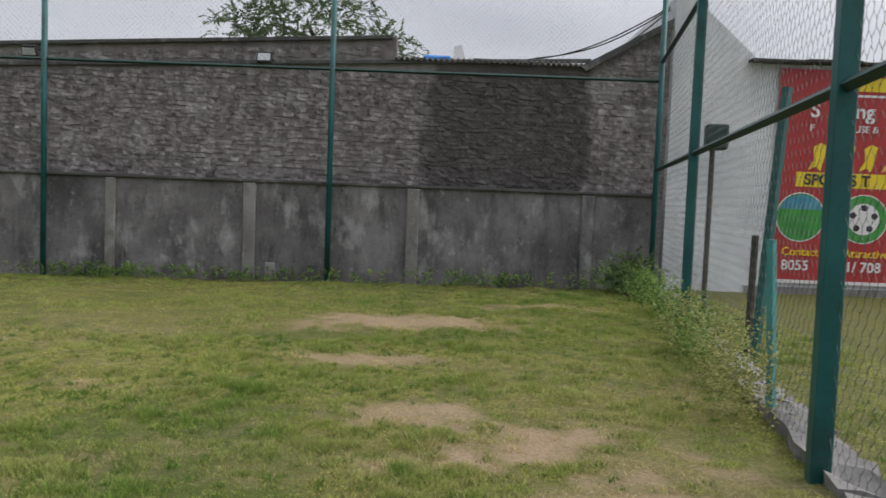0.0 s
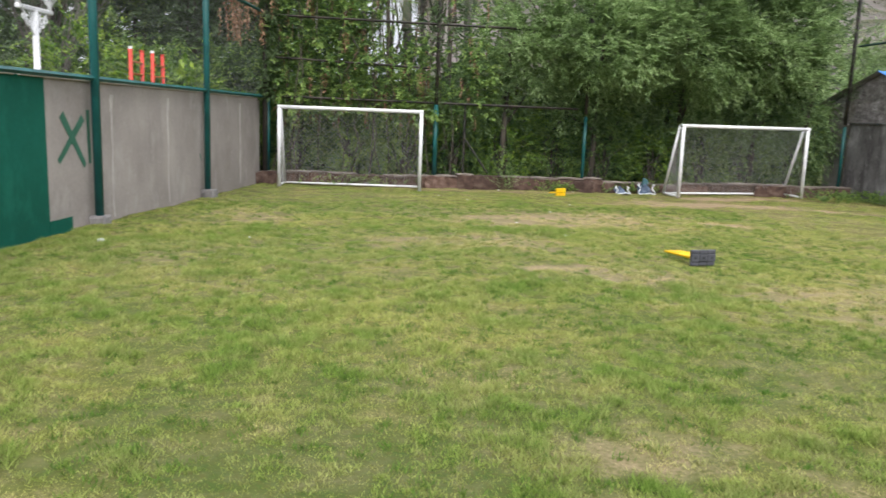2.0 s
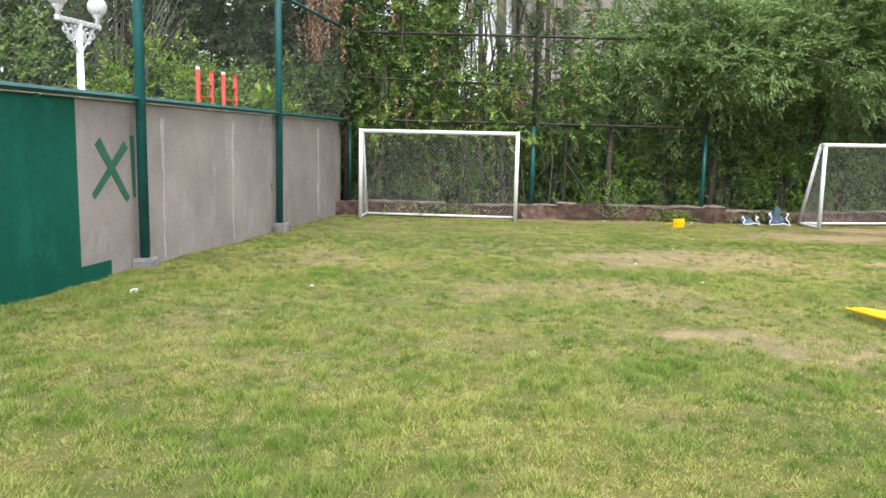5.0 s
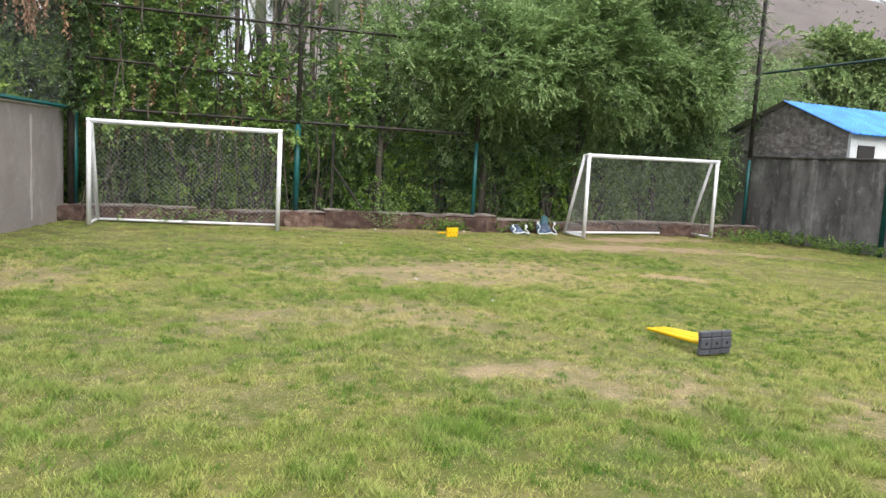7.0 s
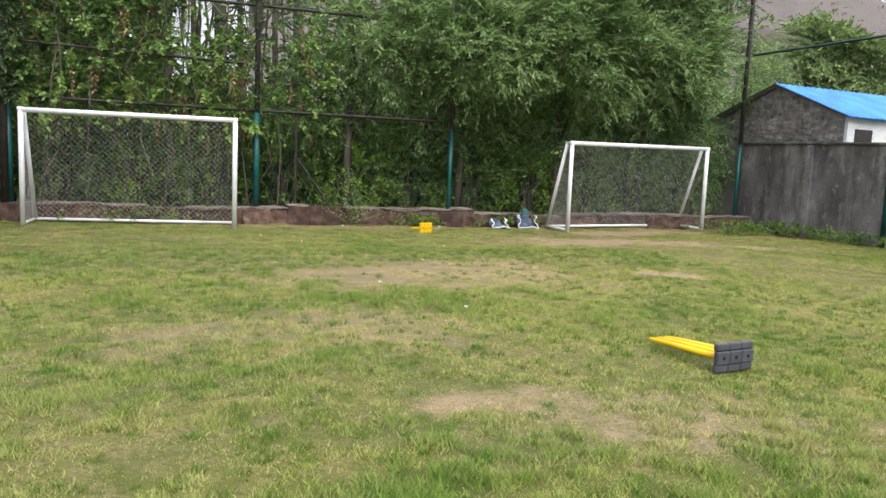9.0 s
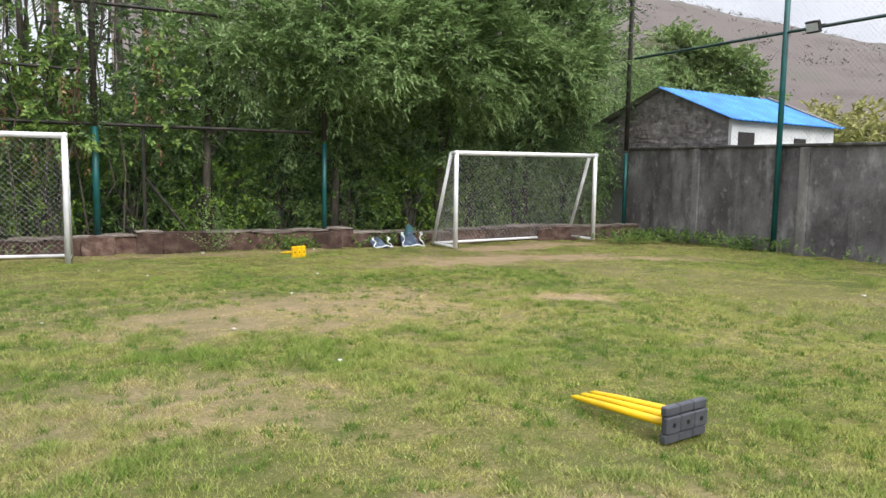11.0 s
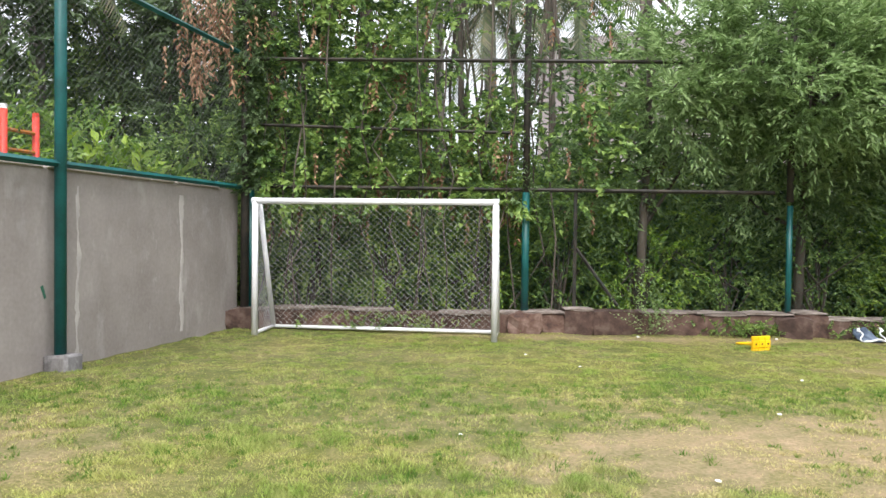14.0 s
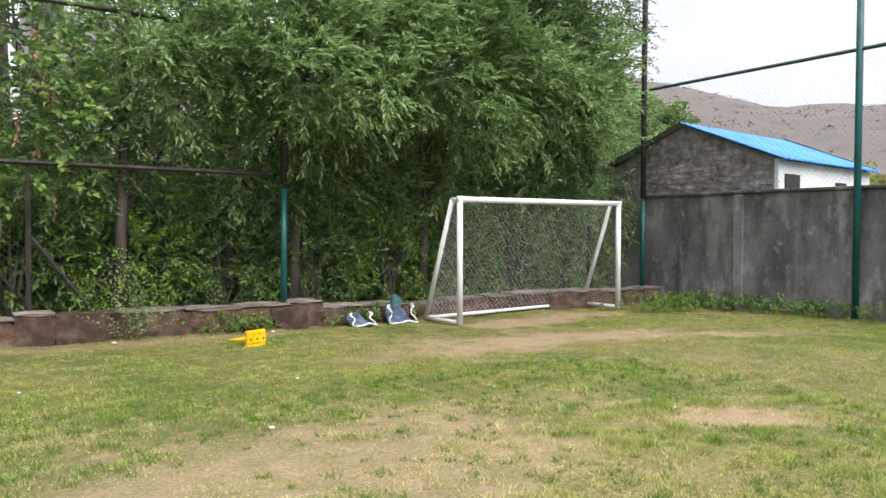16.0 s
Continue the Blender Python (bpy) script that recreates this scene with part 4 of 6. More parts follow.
def tree(m, label, category, crowns, leaf_mat, trunk, trunk_r, spray=0.6, count=14, leaf=0.11, wide=0.3, bark=None, bias=(0, -0.5, 0), name="tree", shell=0.6, lumps=0.3, droop=0.25, group=""):
    """crowns: (x, y, z, rx, ry, rz, sprays) lumps of foliage round the foot of the tree."""
    t = thing(name, m, label, category, group)
    ends = [(c[0] + 0.3 * rng.normal() * c[3], c[1] + 0.2 * rng.normal() * c[4], c[2] + 0.2 * c[5] * rng.normal()) for c in crowns for _ in range(3)]
    limbs(trunk, trunk_r, ends, bark or BARK, t)
    P, Wy, L = [], [], []
    for cx, cy, cz, rx, ry, rz, n in crowns:
        p, d = blob_points((cx, cy, cz), (rx, ry, rz), n, shell, lumps, bias)
        d = d + rng.normal(size=d.shape) * 0.45 + np.array([0, 0, -droop])
        a, b, c = sprays(p - unit(d) * spray * 0.5, d, spray * (0.6 + 0.7 * rng.random(n)), count, leaf)
        P.append(a), Wy.append(b), L.append(c)
    P, Wy, L = np.concatenate(P), np.concatenate(Wy), np.concatenate(L)
    leaves("crown", P, Wy, L, L * wide, leaf_mat, t)
    return t


# the leafy trees that lean over the north fence
NORTH_TREES = [
    (5.9, 1.1, [(0.7, -0.3, 3.7, 1.25, 1.2, 1.3, 520), (1.6, 0.0, 5.9, 1.0, 1.2, 1.2, 150), (-0.2, 0.5, 2.4, 1.2, 0.9, 1.1, 240)]),
    (8.3, 1.0, [(-0.2, -0.8, 3.8, 1.8, 1.35, 1.4, 760), (0.3, -0.1, 5.9, 1.6, 1.4, 1.3, 230), (0.1, 0.2, 2.4, 1.4, 0.8, 1.0, 320)]),
    (10.6, 1.1, [(-0.2, -0.9, 4.0, 1.9, 1.4, 1.6, 1150), (0.1, -0.1, 6.0, 1.8, 1.5, 1.6, 720), (0.0, 0.2, 2.3, 1.5, 0.8, 1.0, 320)]),
    (12.9, 1.3, [(0.1, -0.6, 3.9, 1.5, 1.25, 1.6, 860), (-0.2, 0.0, 5.9, 1.4, 1.3, 1.4, 520), (0.2, 0.2, 2.2, 1.5, 0.8, 1.1, 320)]),
]
for x, y, crowns in NORTH_TREES:
    tree(pose(x, y, 0), "dense mid-green leafy tree leaning over the fence", "tree", crowns, LEAF, [(0, 0, 0), (0.05, 0, 1.5), (0.1, -0.1, 3.2), (0.1, 0, 5.2)], 0.09, 0.6, 17, 0.13, 0.3, droop=-0.15, group="trees behind the north fence")
tree(pose(14.2, 0.9, 0), "thin-topped tree with sparse hanging twigs at the fence corner", "tree", [(0.0, 0, 5.6, 0.9, 0.8, 1.2, 150), (-0.4, 0, 3.6, 0.8, 0.7, 1.3, 260), (0.2, 0.1, 1.6, 0.7, 0.6, 1.4, 200), (0.2, -0.3, 6.6, 1.2, 0.8, 0.7, 70)], LEAF, [(0, 0, 0), (0, 0, 2), (0.1, 0, 5)], 0.06, 0.55, 14, 0.11, 0.27, droop=0.3, group="trees behind the north fence")

# creeper hanging on the north fence beside the bare wall
vine = thing("creeper", pose(0, 0.2, 0), "tangled green creeper with dry patches on the fence", "creeper")
n = 3600
vx = np.concatenate([rng.random(int(n * 0.8)) * 4.2 - 0.3, 3.4 + rng.random(int(n * 0.2)) * 2.0])
vz = 1.7 + 5.2 * rng.random(len(vx))
keep = rng.random(len(vx)) < np.where((vx > 3.05) & (vx < 4.7) & (vz > 3.4), 0.07, np.where((vx > 2.6) & (vz > 3.7), 0.3, 0.95)) * (0.35 + 0.9 * lattice((vx, vz), 0.6, 31))
vx, vz = vx[keep], vz[keep]
vp = np.stack([vx, 0.4 + 0.27 * rng.normal(size=len(vx)), vz], -1)
a, b, c = sprays(vp, np.stack([rng.normal(size=len(vx)) * 0.9, -0.7 + 0.5 * rng.normal(size=len(vx)), -0.1 + 0.6 * rng.normal(size=len(vx))], -1), 0.36, 11, 0.105)
leaves("foliage", a, b, c, c * 0.66, LEAF_VINE, vine)
sel = rng.random(len(vx)) < 0.10
a, b, c = sprays(vp[sel] + np.array([0, -0.1, 0]), np.tile([0, -0.2, -1.0], (sel.sum(), 1)), 0.4, 12, 0.09)
leaves("dry_foliage", a, b, c, c * 0.5, LEAF_DRY, vine, "dry brown hanging leaves")
bm = bmesh.new()
for i in range(16):
    x = 4.6 * rng.random() - 0.1
    pts = [(x + 0.12 * rng.normal(), 0.12 * rng.normal(), z) for z in np.linspace(0.3, 3 + 3.5 * rng.random(), 7)]
    tube(bm, pts, 0.012, 4)
tagged(part("stem_tangle", bm, BARK, vine, "woody brown creeper stems"), kind="stuff")
# the creeper's mass round the corner post
a, b, c = sprays(np.stack([0.05 + 0.11 * rng.normal(size=760), 0.02 + 0.11 * rng.normal(size=760), 2.0 + 4.5 * rng.random(760)], -1), rng.normal(size=(760, 3)) + np.array([0, -0.2, -0.4]), 0.22, 10, 0.075)
corner_vine = thing("creeper", pose(0, 0.05, 0), "dark creeper wrapped round the corner post", "creeper")
leaves("foliage", a, b, c, c * 0.55, LEAF_DARK, corner_vine)
dp = np.stack([-0.55 + 0.25 * rng.normal(size=60), -0.35 + 0.25 * rng.normal(size=60), 3.7 + 1.3 * rng.random(60)], -1)
a, b, c = sprays(dp, np.tile([0.1, -0.1, -1.0], (60, 1)), 0.5, 12, 0.1)
leaves("dry_foliage", a, b, c, c * 0.4, LEAF_DRY, corner_vine, "withered orange-brown creeper tail")
# creepers climbing posts
for x, z0, z1, n in ((4.06, 1.9, 6.2, 200), (7.82, 2.2, 6.0, 60), (14.8, 2.5, 6.2, 90)):
    pv = thing("creeper", pose(x, 0.12, 0), "thin creeper climbing a rusty fence post", "creeper", "post creepers")
    a, b, c = sprays(np.stack([0.09 * rng.normal(size=n), 0.07 * rng.normal(size=n), z0 + (z1 - z0) * rng.random(n)], -1), rng.normal(size=(n, 3)), 0.2, 7, 0.06)
    leaves("foliage", a, b, c, c * 0.5, LEAF_DARK, pv)


def bush(m, label, crowns, leaf_mat, leaf=0.09, wide=0.5, spray=0.4, count=12, category="bush", group="", shell=0.45, name="bush"):
    t = thing(name, m, label, category, group)
    bm = bmesh.new()
    for cx, cy, cz, rx, ry, rz, n in crowns:
        for _ in range(5):
            tube(bm, [(cx * 0.3, cy * 0.3, -0.05), (cx + 0.2 * rx * rng.normal(), cy + 0.2 * ry * rng.normal(), cz * 0.6), (cx + 0.5 * rx * rng.normal(), cy + 0.5 * ry * rng.normal(), cz + 0.4 * rz)], 0.02, 4, [0.025, 0.018, 0.006])
    tagged(part("stem_tangle", bm, BARK, t), kind="stuff")
    P, Wy, L = [], [], []
    for cx, cy, cz, rx, ry, rz, n in crowns:
        p, d = blob_points((cx, cy, cz), (rx, ry, rz), n, shell, 0.3)
        a, b, c = sprays(p, d + rng.normal(size=d.shape) * 0.5 + np.array([0, 0, 0.1]), spray, count, leaf)
        P.append(a), Wy.append(b), L.append(c)
    P, Wy, L = np.concatenate(P), np.concatenate(Wy), np.concatenate(L)
    leaves("foliage", P, Wy, L, L * wide, leaf_mat, t)
    return t


# undergrowth just behind the north fence
for i in range(11):
    x = 0.6 + i * 1.35
    lime = i in (1, 2, 4, 7)
    bush(pose(x, 1.15 + 0.3 * rng.random(), 0), "leafy undergrowth behind the wire fence", [(0, 0, 0.9, 0.85, 0.5, 0.75, 150), (0.2, 0.3, 1.8, 0.8, 0.5, 0.7, 150)], LEAF_LIME if lime else LEAF_VINE, 0.085, 0.45, 0.4, 12, group="undergrowth behind the north fence")
# the darker wood behind
for i in range(12):
    x = -4.0 + i * 1.75
    lo = 1.0 if 6.0 < x < 15.5 else 1.0 if x < 2.0 else 0.3
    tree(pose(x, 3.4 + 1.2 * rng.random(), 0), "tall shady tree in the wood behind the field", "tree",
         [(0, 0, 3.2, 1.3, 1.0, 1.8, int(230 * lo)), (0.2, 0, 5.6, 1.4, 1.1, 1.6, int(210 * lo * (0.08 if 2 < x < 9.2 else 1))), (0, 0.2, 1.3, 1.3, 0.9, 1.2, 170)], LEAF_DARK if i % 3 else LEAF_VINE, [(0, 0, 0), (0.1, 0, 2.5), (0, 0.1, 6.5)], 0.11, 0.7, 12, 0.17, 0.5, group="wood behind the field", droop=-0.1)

# a thick belt of low growth and far foliage that closes the wood
def belt(name, n, x0, x1, y0, y1, z0, z1, leaf, mat_, label, m=None):
    x, y = x0 + (x1 - x0) * rng.random(n), y0 + (y1 - y0) * rng.random(n)
    top = z0 + (z1 - z0) * (0.55 + 0.45 * lattice((x, y), 1.3, 61))
    top = np.where((x > 2.2) & (x < 9.6) & (z1 > 4), top * 0.45, top)
    p = np.stack([x, y, z0 + (top - z0) * rng.random(n) ** 0.85], -1)
    a, b, c = sprays(p, rng.normal(size=(n, 3)), leaf * 3, 10, leaf)
    ob = tagged(leaves(name, a, b, c, c * 0.5, mat_, None), label, "undergrowth", kind="stuff")
    if m:
        ob.matrix_world = m
    return ob


belt("undergrowth", 2400, -1.0, 16.0, 1.6, 3.2, 0.0, 2.3, 0.14, LEAF_VINE, "tangled green undergrowth in the wood")
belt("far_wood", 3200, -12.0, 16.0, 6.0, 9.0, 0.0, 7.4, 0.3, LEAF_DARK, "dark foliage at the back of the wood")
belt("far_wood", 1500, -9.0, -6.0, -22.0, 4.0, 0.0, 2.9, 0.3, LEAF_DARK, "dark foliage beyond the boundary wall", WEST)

# beside the west wall
for i, (lx, ly, s, mat_, lab) in enumerate((
    (-2.6, -16.4, 0.8, LEAF_LIME, "broad-leaved lime-green shrub behind the wall"), (-2.3, -10.2, 0.75, LEAF_LIME, "low lime-green shrub behind the wall"),
    (-3.6, -6.2, 1.15, LEAF_VINE, "rounded green shrub behind the wall"), (-2.9, -2.6, 1.05, LEAF_LIME, "yellow-green creeper mound behind the red ladders"),
    (-2.6, -0.8, 1.0, LEAF_VINE, "rounded green shrub behind the wall"), (-1.95, -1.7, 0.72, LEAF_LIME, "broad-leaved lime creeper mound behind the bare wall"), (-2.0, -0.2, 0.8, LEAF_VINE, "broad-leaved green creeper mound in the corner"), (-4.6, 0.6, 1.2, LEAF_VINE, "rounded green shrub behind the wall"), (-1.6, 1.6, 1.1, LEAF_VINE, "rounded green shrub behind the wall"))):
    big = lab.startswith("broad")
    bush(WEST @ pose(lx, ly, 0), lab, [(0, 0, 1.6 * s + 0.2, 1.3 * s, 1.3 * s, 1.25 * s, int(330 * s)), (0.3, 0.9, 1.2, 0.9, 0.9, 1.1, 120), (0.2, -0.9, 1.2, 0.9, 0.9, 1.1, 120)], mat_, 0.2 if big else 0.11, 0.5, 0.45, 10, group="shrubs behind the west wall")
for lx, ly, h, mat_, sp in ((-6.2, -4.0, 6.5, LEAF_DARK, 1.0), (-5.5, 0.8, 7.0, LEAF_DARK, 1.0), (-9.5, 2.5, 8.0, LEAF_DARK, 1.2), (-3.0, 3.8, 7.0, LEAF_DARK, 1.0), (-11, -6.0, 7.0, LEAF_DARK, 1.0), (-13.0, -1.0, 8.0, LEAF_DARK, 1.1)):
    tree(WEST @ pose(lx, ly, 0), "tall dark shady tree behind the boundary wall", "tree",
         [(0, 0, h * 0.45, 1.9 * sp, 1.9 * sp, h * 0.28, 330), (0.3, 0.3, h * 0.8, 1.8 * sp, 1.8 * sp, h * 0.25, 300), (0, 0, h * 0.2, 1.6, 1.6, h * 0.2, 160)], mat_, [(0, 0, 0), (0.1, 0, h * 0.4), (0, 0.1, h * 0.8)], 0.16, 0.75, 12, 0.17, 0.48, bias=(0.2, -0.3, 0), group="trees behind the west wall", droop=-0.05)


def palm(m, height, label, fronds=18, reach=2.4, hang=0.6):
    """A ringed trunk with arching fronds of separate leaflets."""
    t = thing("palm_tree", m, label, "palm", "palms")
    bm = bmesh.new()
    tube(bm, [(0, 0, -0.1), (0.08, 0.05, height * 0.5), (0.0, 0.1, height)], 0.15, 10, [0.2, 0.14, 0.12])
    part("trunk", bm, PALM_BARK, t, smooth=True)
    for i in range(fronds):
        bm = bmesh.new()
        az, el = i * 2.4, radians(65 - 100 * (i / fronds) + 10 * rng.normal())
        h = Vector((math.cos(az), math.sin(az), 0))
        prev, pts = Vector((0, 0.1, height)), []
        for k in range(12):
            e = el - hang * k * 0.19
            prev = prev + (h * math.cos(e) + Vector((0, 0, math.sin(e)))) * reach / 12
            pts.append(prev)
        tube(bm, pts[::2] + [pts[-1]], 0.02, 4, [0.03, 0.026, 0.022, 0.018, 0.014, 0.01, 0.005])
        s = Vector((-h.y, h.x, 0))
        for k in range(1, 12):
            for f in (0, 0.33, 0.67):
                q, along_ = pts[k - 1].lerp(pts[k], f), (pts[k] - pts[k - 1]).normalized()
                for sg in (-1, 1):
                    d = (s * sg + along_ * 0.5 + Vector((0, 0, -0.6 - 0.2 * rng.random()))).normalized()
                    ln = 0.6 * (1 - 0.6 * abs(k / 12 - 0.4))
                    bm.faces.new([bm.verts.new(v) for v in (q - along_ * 0.028, q + along_ * 0.028, q + d * ln)])
        part("frond", bm, LEAF_PALM, t)
    return t


for (x, y, h, lab) in ((-7.3, -7.4, 4.3, "palm with drooping grey-green fronds behind the wall"), (-6.0, -5.6, 4.0, "palm with drooping grey-green fronds behind the wall"), (-4.6, 2.6, 6.0, "palm with a thick trunk and hanging dry fronds"),
                       (3.6, 4.6, 6.0, "palm rising behind the creepers"), (2.4, 8.5, 7.6, "palm rising behind the creepers"), (5.6, 6.0, 6.6, "palm rising behind the creepers"), (30.2, 18.7, 7.0, "half-dry palm behind the field's corner")):
    palm(pose(x, y, 0), h, lab, 30 if x > 15 else 18, 3.6 if x > 15 else 2.4)
# bare pale trunks in the wood
for x, y, h in ((2.3, 4.0, 8.0), (4.1, 5.5, 8.5)):
    b = thing("bare_tree", pose(x, y, 0), "slender pale bare tree trunk in the wood", "tree", "bare trunks")
    limbs([(0, 0, 0), (0.1, 0, h * 0.4), (-0.05, 0.1, h)], 0.11, [(rng.normal() * 1.2, rng.normal() * 0.8, h * (0.5 + 0.4 * rng.random())) for _ in range(5)], PALM_BARK, b)
# torn shade net slung over the corner of the field
SHADE = material("pale_shade_net", [(0.34, 0.38, 0.3), (0.5, 0.53, 0.45)], 2, 0.8, bump=0.1, subsurf=0.6)
su, sv = np.meshgrid(np.linspace(0, 1, 40), np.linspace(0, 1, 10), indexing="ij")
sz = 6.0 + 0.75 * sv + 0.12 * np.sin(9 * su) * sv - 0.25 * su * sv
si = np.arange(400).reshape(40, 10)
shade = raw("shade_net", np.stack([9.2 + 5.5 * su, 0.1 - 1.6 * sv + 0.08 * np.sin(14 * su), sz], -1).reshape(-1, 3), np.stack([si[:-1, :-1], si[1:, :-1], si[1:, 1:], si[:-1, 1:]], -1).reshape(-1, 4), SHADE, smooth=True)
sol = shade.modifiers.new("thickness", "SOLIDIFY")
sol.thickness = 0.004
tagged(shade, "pale green torn shade net slung over the top rail", "shade net")
# a leafless scrub of twigs behind the ladders
bm = bmesh.new()
for i in range(46):
    a = rng.random() * 6.28
    tube(bm, [(0, 0, 0.5), (0.5 * math.cos(a), 0.5 * math.sin(a), 2.2 + rng.random()), (1.3 * math.cos(a) + 0.3 * rng.normal(), 1.3 * math.sin(a), 3.2 + 1.6 * rng.random())], 0.01, 3, [0.02, 0.012, 0.004])
tagged(part("bare_shrub", bm, PALM_BARK), "tangle of bare grey twigs", "shrub").matrix_world = WEST @ pose(-4.2, -1.6, 0.5)

# ---------------------------------------------------------------- small plants


def weeds(name, n, places, leaf, mat_, label, tall=0.3):
    """places: (x, y, half x, half y) strips that carry n sprigs in all."""
    P, D = [], []
    k = n // len(places)
    for x, y, a, b in places:
        px, py = x + a * rng.normal(size=k) * 0.6, y + b * rng.normal(size=k) * 0.6
        P.append(np.stack([px, py, ground_z(px, py) + tall * rng.random(k) ** 1.5], -1))
        D.append(np.stack([rng.normal(size=k) * 0.7, rng.normal(size=k) * 0.7, 0.6 + 0.5 * rng.random(k)], -1))
    a, b, c = sprays(np.concatenate(P), np.concatenate(D), tall * 0.7, 8, leaf)
    return tagged(leaves(name, a, b, c, c * 0.55, mat_, None), label, "weeds", kind="stuff")


weeds("weeds", 1100, [(14.85, -1.5, 0.2, 1.0), (14.8, -3.2, 0.22, 1.2), (14.85, -7.5, 0.14, 1.4), (14.82, -10.6, 0.2, 1.2), (14.8, -13.6, 0.22, 1.0), (14.85, -16.5, 0.15, 2.0), (14.8, -20.5, 0.12, 1.6), (13.9, -1.2, 0.6, 0.5)], 0.055, LEAF_VINE, "low green weeds along the foot of the concrete wall", 0.2)
weeds("weeds", 620, [(13.6, -22.9, 0.5, 0.2), (12.2, -22.7, 0.8, 0.2), (10.4, -22.5, 0.8, 0.15), (8.6, -22.2, 0.8, 0.15), (14.4, -22.6, 0.25, 0.4)], 0.05, LEAF_VINE, "knee-high weeds along the mesh fence", 0.4)
weeds("weeds", 420, [(7.6, -21.98, 0.35, 0.12), (9.3, -22.25, 0.4, 0.14), (6.7, -21.82, 0.3, 0.1)], 0.035, LEAF_SCRUB, "pale flowering weeds by the mesh fence", 0.5)
weeds("weeds", 90, [(5.75, -0.3, 0.14, 0.06), (5.85, -0.28, 0.1, 0.05)], 0.045, LEAF, "upright feathery green weed at the low wall", 0.75)
weeds("weeds", 260, [(7.1, -0.2, 0.5, 0.08), (9.0, -0.2, 0.6, 0.08), (2.0, -0.2, 1.2, 0.08)], 0.05, LEAF_VINE, "scattered weeds at the low rubble wall", 0.2)
bush(pose(14.5, -22.9, 0.2), "dark green shrub in the corner of the fences", [(0, 0, 0.35, 0.3, 0.3, 0.38, 150)], LEAF_DARK, 0.07, 0.5, 0.25, 10)

# ---------------------------------------------------------------- the brick shed beyond the concrete wall
SHED_X = 15.4
shed = thing("brick_building", pose(SHED_X, 0, 0), "long rough grey brick building with a dark coping", "building")


def prism(bm, poly, x0, x1):
    """Extrudes a polygon of (y, z) from x0 to x1."""
    a = [bm.verts.new((x0, y, z)) for y, z in poly]
    b = [bm.verts.new((x1, y, z)) for y, z in poly]
    n_ = len(poly)
    bm.faces.new(a)
    bm.faces.new(b[::-1])
    for i in range(n_):
        bm.faces.new((a[i], b[i], b[(i + 1) % n_], a[(i + 1) % n_]))


def parapet(y):
    """The parapet's height along the brick wall."""
    return 4.08 + (-9.3 - y) * 0.052 if y > -18.6 else 4.22


bm = bmesh.new()
prism(bm, [(-24.2, -0.3), (-9.3, -0.3), (-9.3, parapet(-9.3)), (-18.6, parapet(-18.59)), (-18.6, 4.2), (-22.1, 4.22), (-24.0, 5.3), (-24.2, 5.3)][::-1], 0.0, 8.0)
part("wall", bm, MORTAR, shed, "rough grey brick wall")
bm = bmesh.new()
box(bm, -0.09, 0.3, -18.66, -9.22, 0, 0.07, 0.01, Matrix.Translation((0, 0, 0)))
for v in bm.verts:
    v.co.z += parapet(max(v.co.y, -18.59))
part("coping", bm, COPING, shed, "thin dark coping slab")
bm = bmesh.new()
box(bm, -0.07, 0.0, -22.2, -9.3, 0, 0.07, 0.01)
for v in bm.verts:
    v.co.z += 3.74 + (-9.3 - v.co.y) * 0.042
part("ledge", bm, COPING, shed, "projecting brick ledge")
vs, fs = [], []
for i in range(137):
    y, w = -18.7 - i * 0.025, 0.035 * math.sin(i * 1.5708)
    vs += [(-0.14, y, 4.24 + w), (1.6, y, 4.36 + w), (1.6, y, 4.34 + w), (-0.14, y, 4.22 + w)]
for i in range(136):
    a = i * 4
    fs += [(a + j, a + (j + 1) % 4, a + 4 + (j + 1) % 4, a + 4 + j) for j in range(4)]
raw("roof_sheet", vs, fs, ROOF_GREY, shed, "corrugated grey roof edge")
bm = bmesh.new()
prism(bm, [(-22.0, 4.2), (-24.2, 5.42), (-24.2, 5.3), (-22.1, 4.12)], -0.15, 0.3)
part("verge", bm, COPING, shed, "dark sloping roof verge")
bm = bmesh.new()
prism(bm, [(-18.72, 4.18), (-18.45, 4.18), (-18.45, 4.62), (-18.72, 4.62)], -0.03, 0.4)
part("parapet_end", bm, BRICK_DAMP, shed, "stepped end of the parapet")
# white gable beyond the mesh fence
gable = thing("white_building", pose(15.2, 0, 0), "whitewashed gable wall beyond the mesh fence", "building")
bm = bmesh.new()
prism(bm, [(-31.5, -0.3), (-23.62, -0.3), (-23.62, 5.45), (-23.9, 5.5), (-25.2, 4.35), (-31.5, 4.4)], 0.0, 7.5)
part("wall", bm, WHITEWASH, gable, "stained white wall")
bm = bmesh.new()
prism(bm, [(-31.5, -0.3), (-25.1, -0.3), (-25.1, 0.42), (-31.5, 0.42)], -0.05, 0.0)
part("plinth", bm, PILLAR, gable, "grey cement plinth")
bm = bmesh.new()
for i in range(7):
    y0 = -31.6 + i * 0.95
    box(bm, -0.25, 7.4, y0, y0 + 0.96, 4.36 + 0.02 * (i % 2), 4.4 + 0.02 * (i % 2))
part("roof_sheet", bm, DARK_STEEL, gable, "dark sheet roof edge")

# the printed banner
banner = thing("banner", pose(15.13, -25.5, 0.5), "red printed sports banner with yellow and white lettering", "banner")
BW, BH = 3.1, 3.78


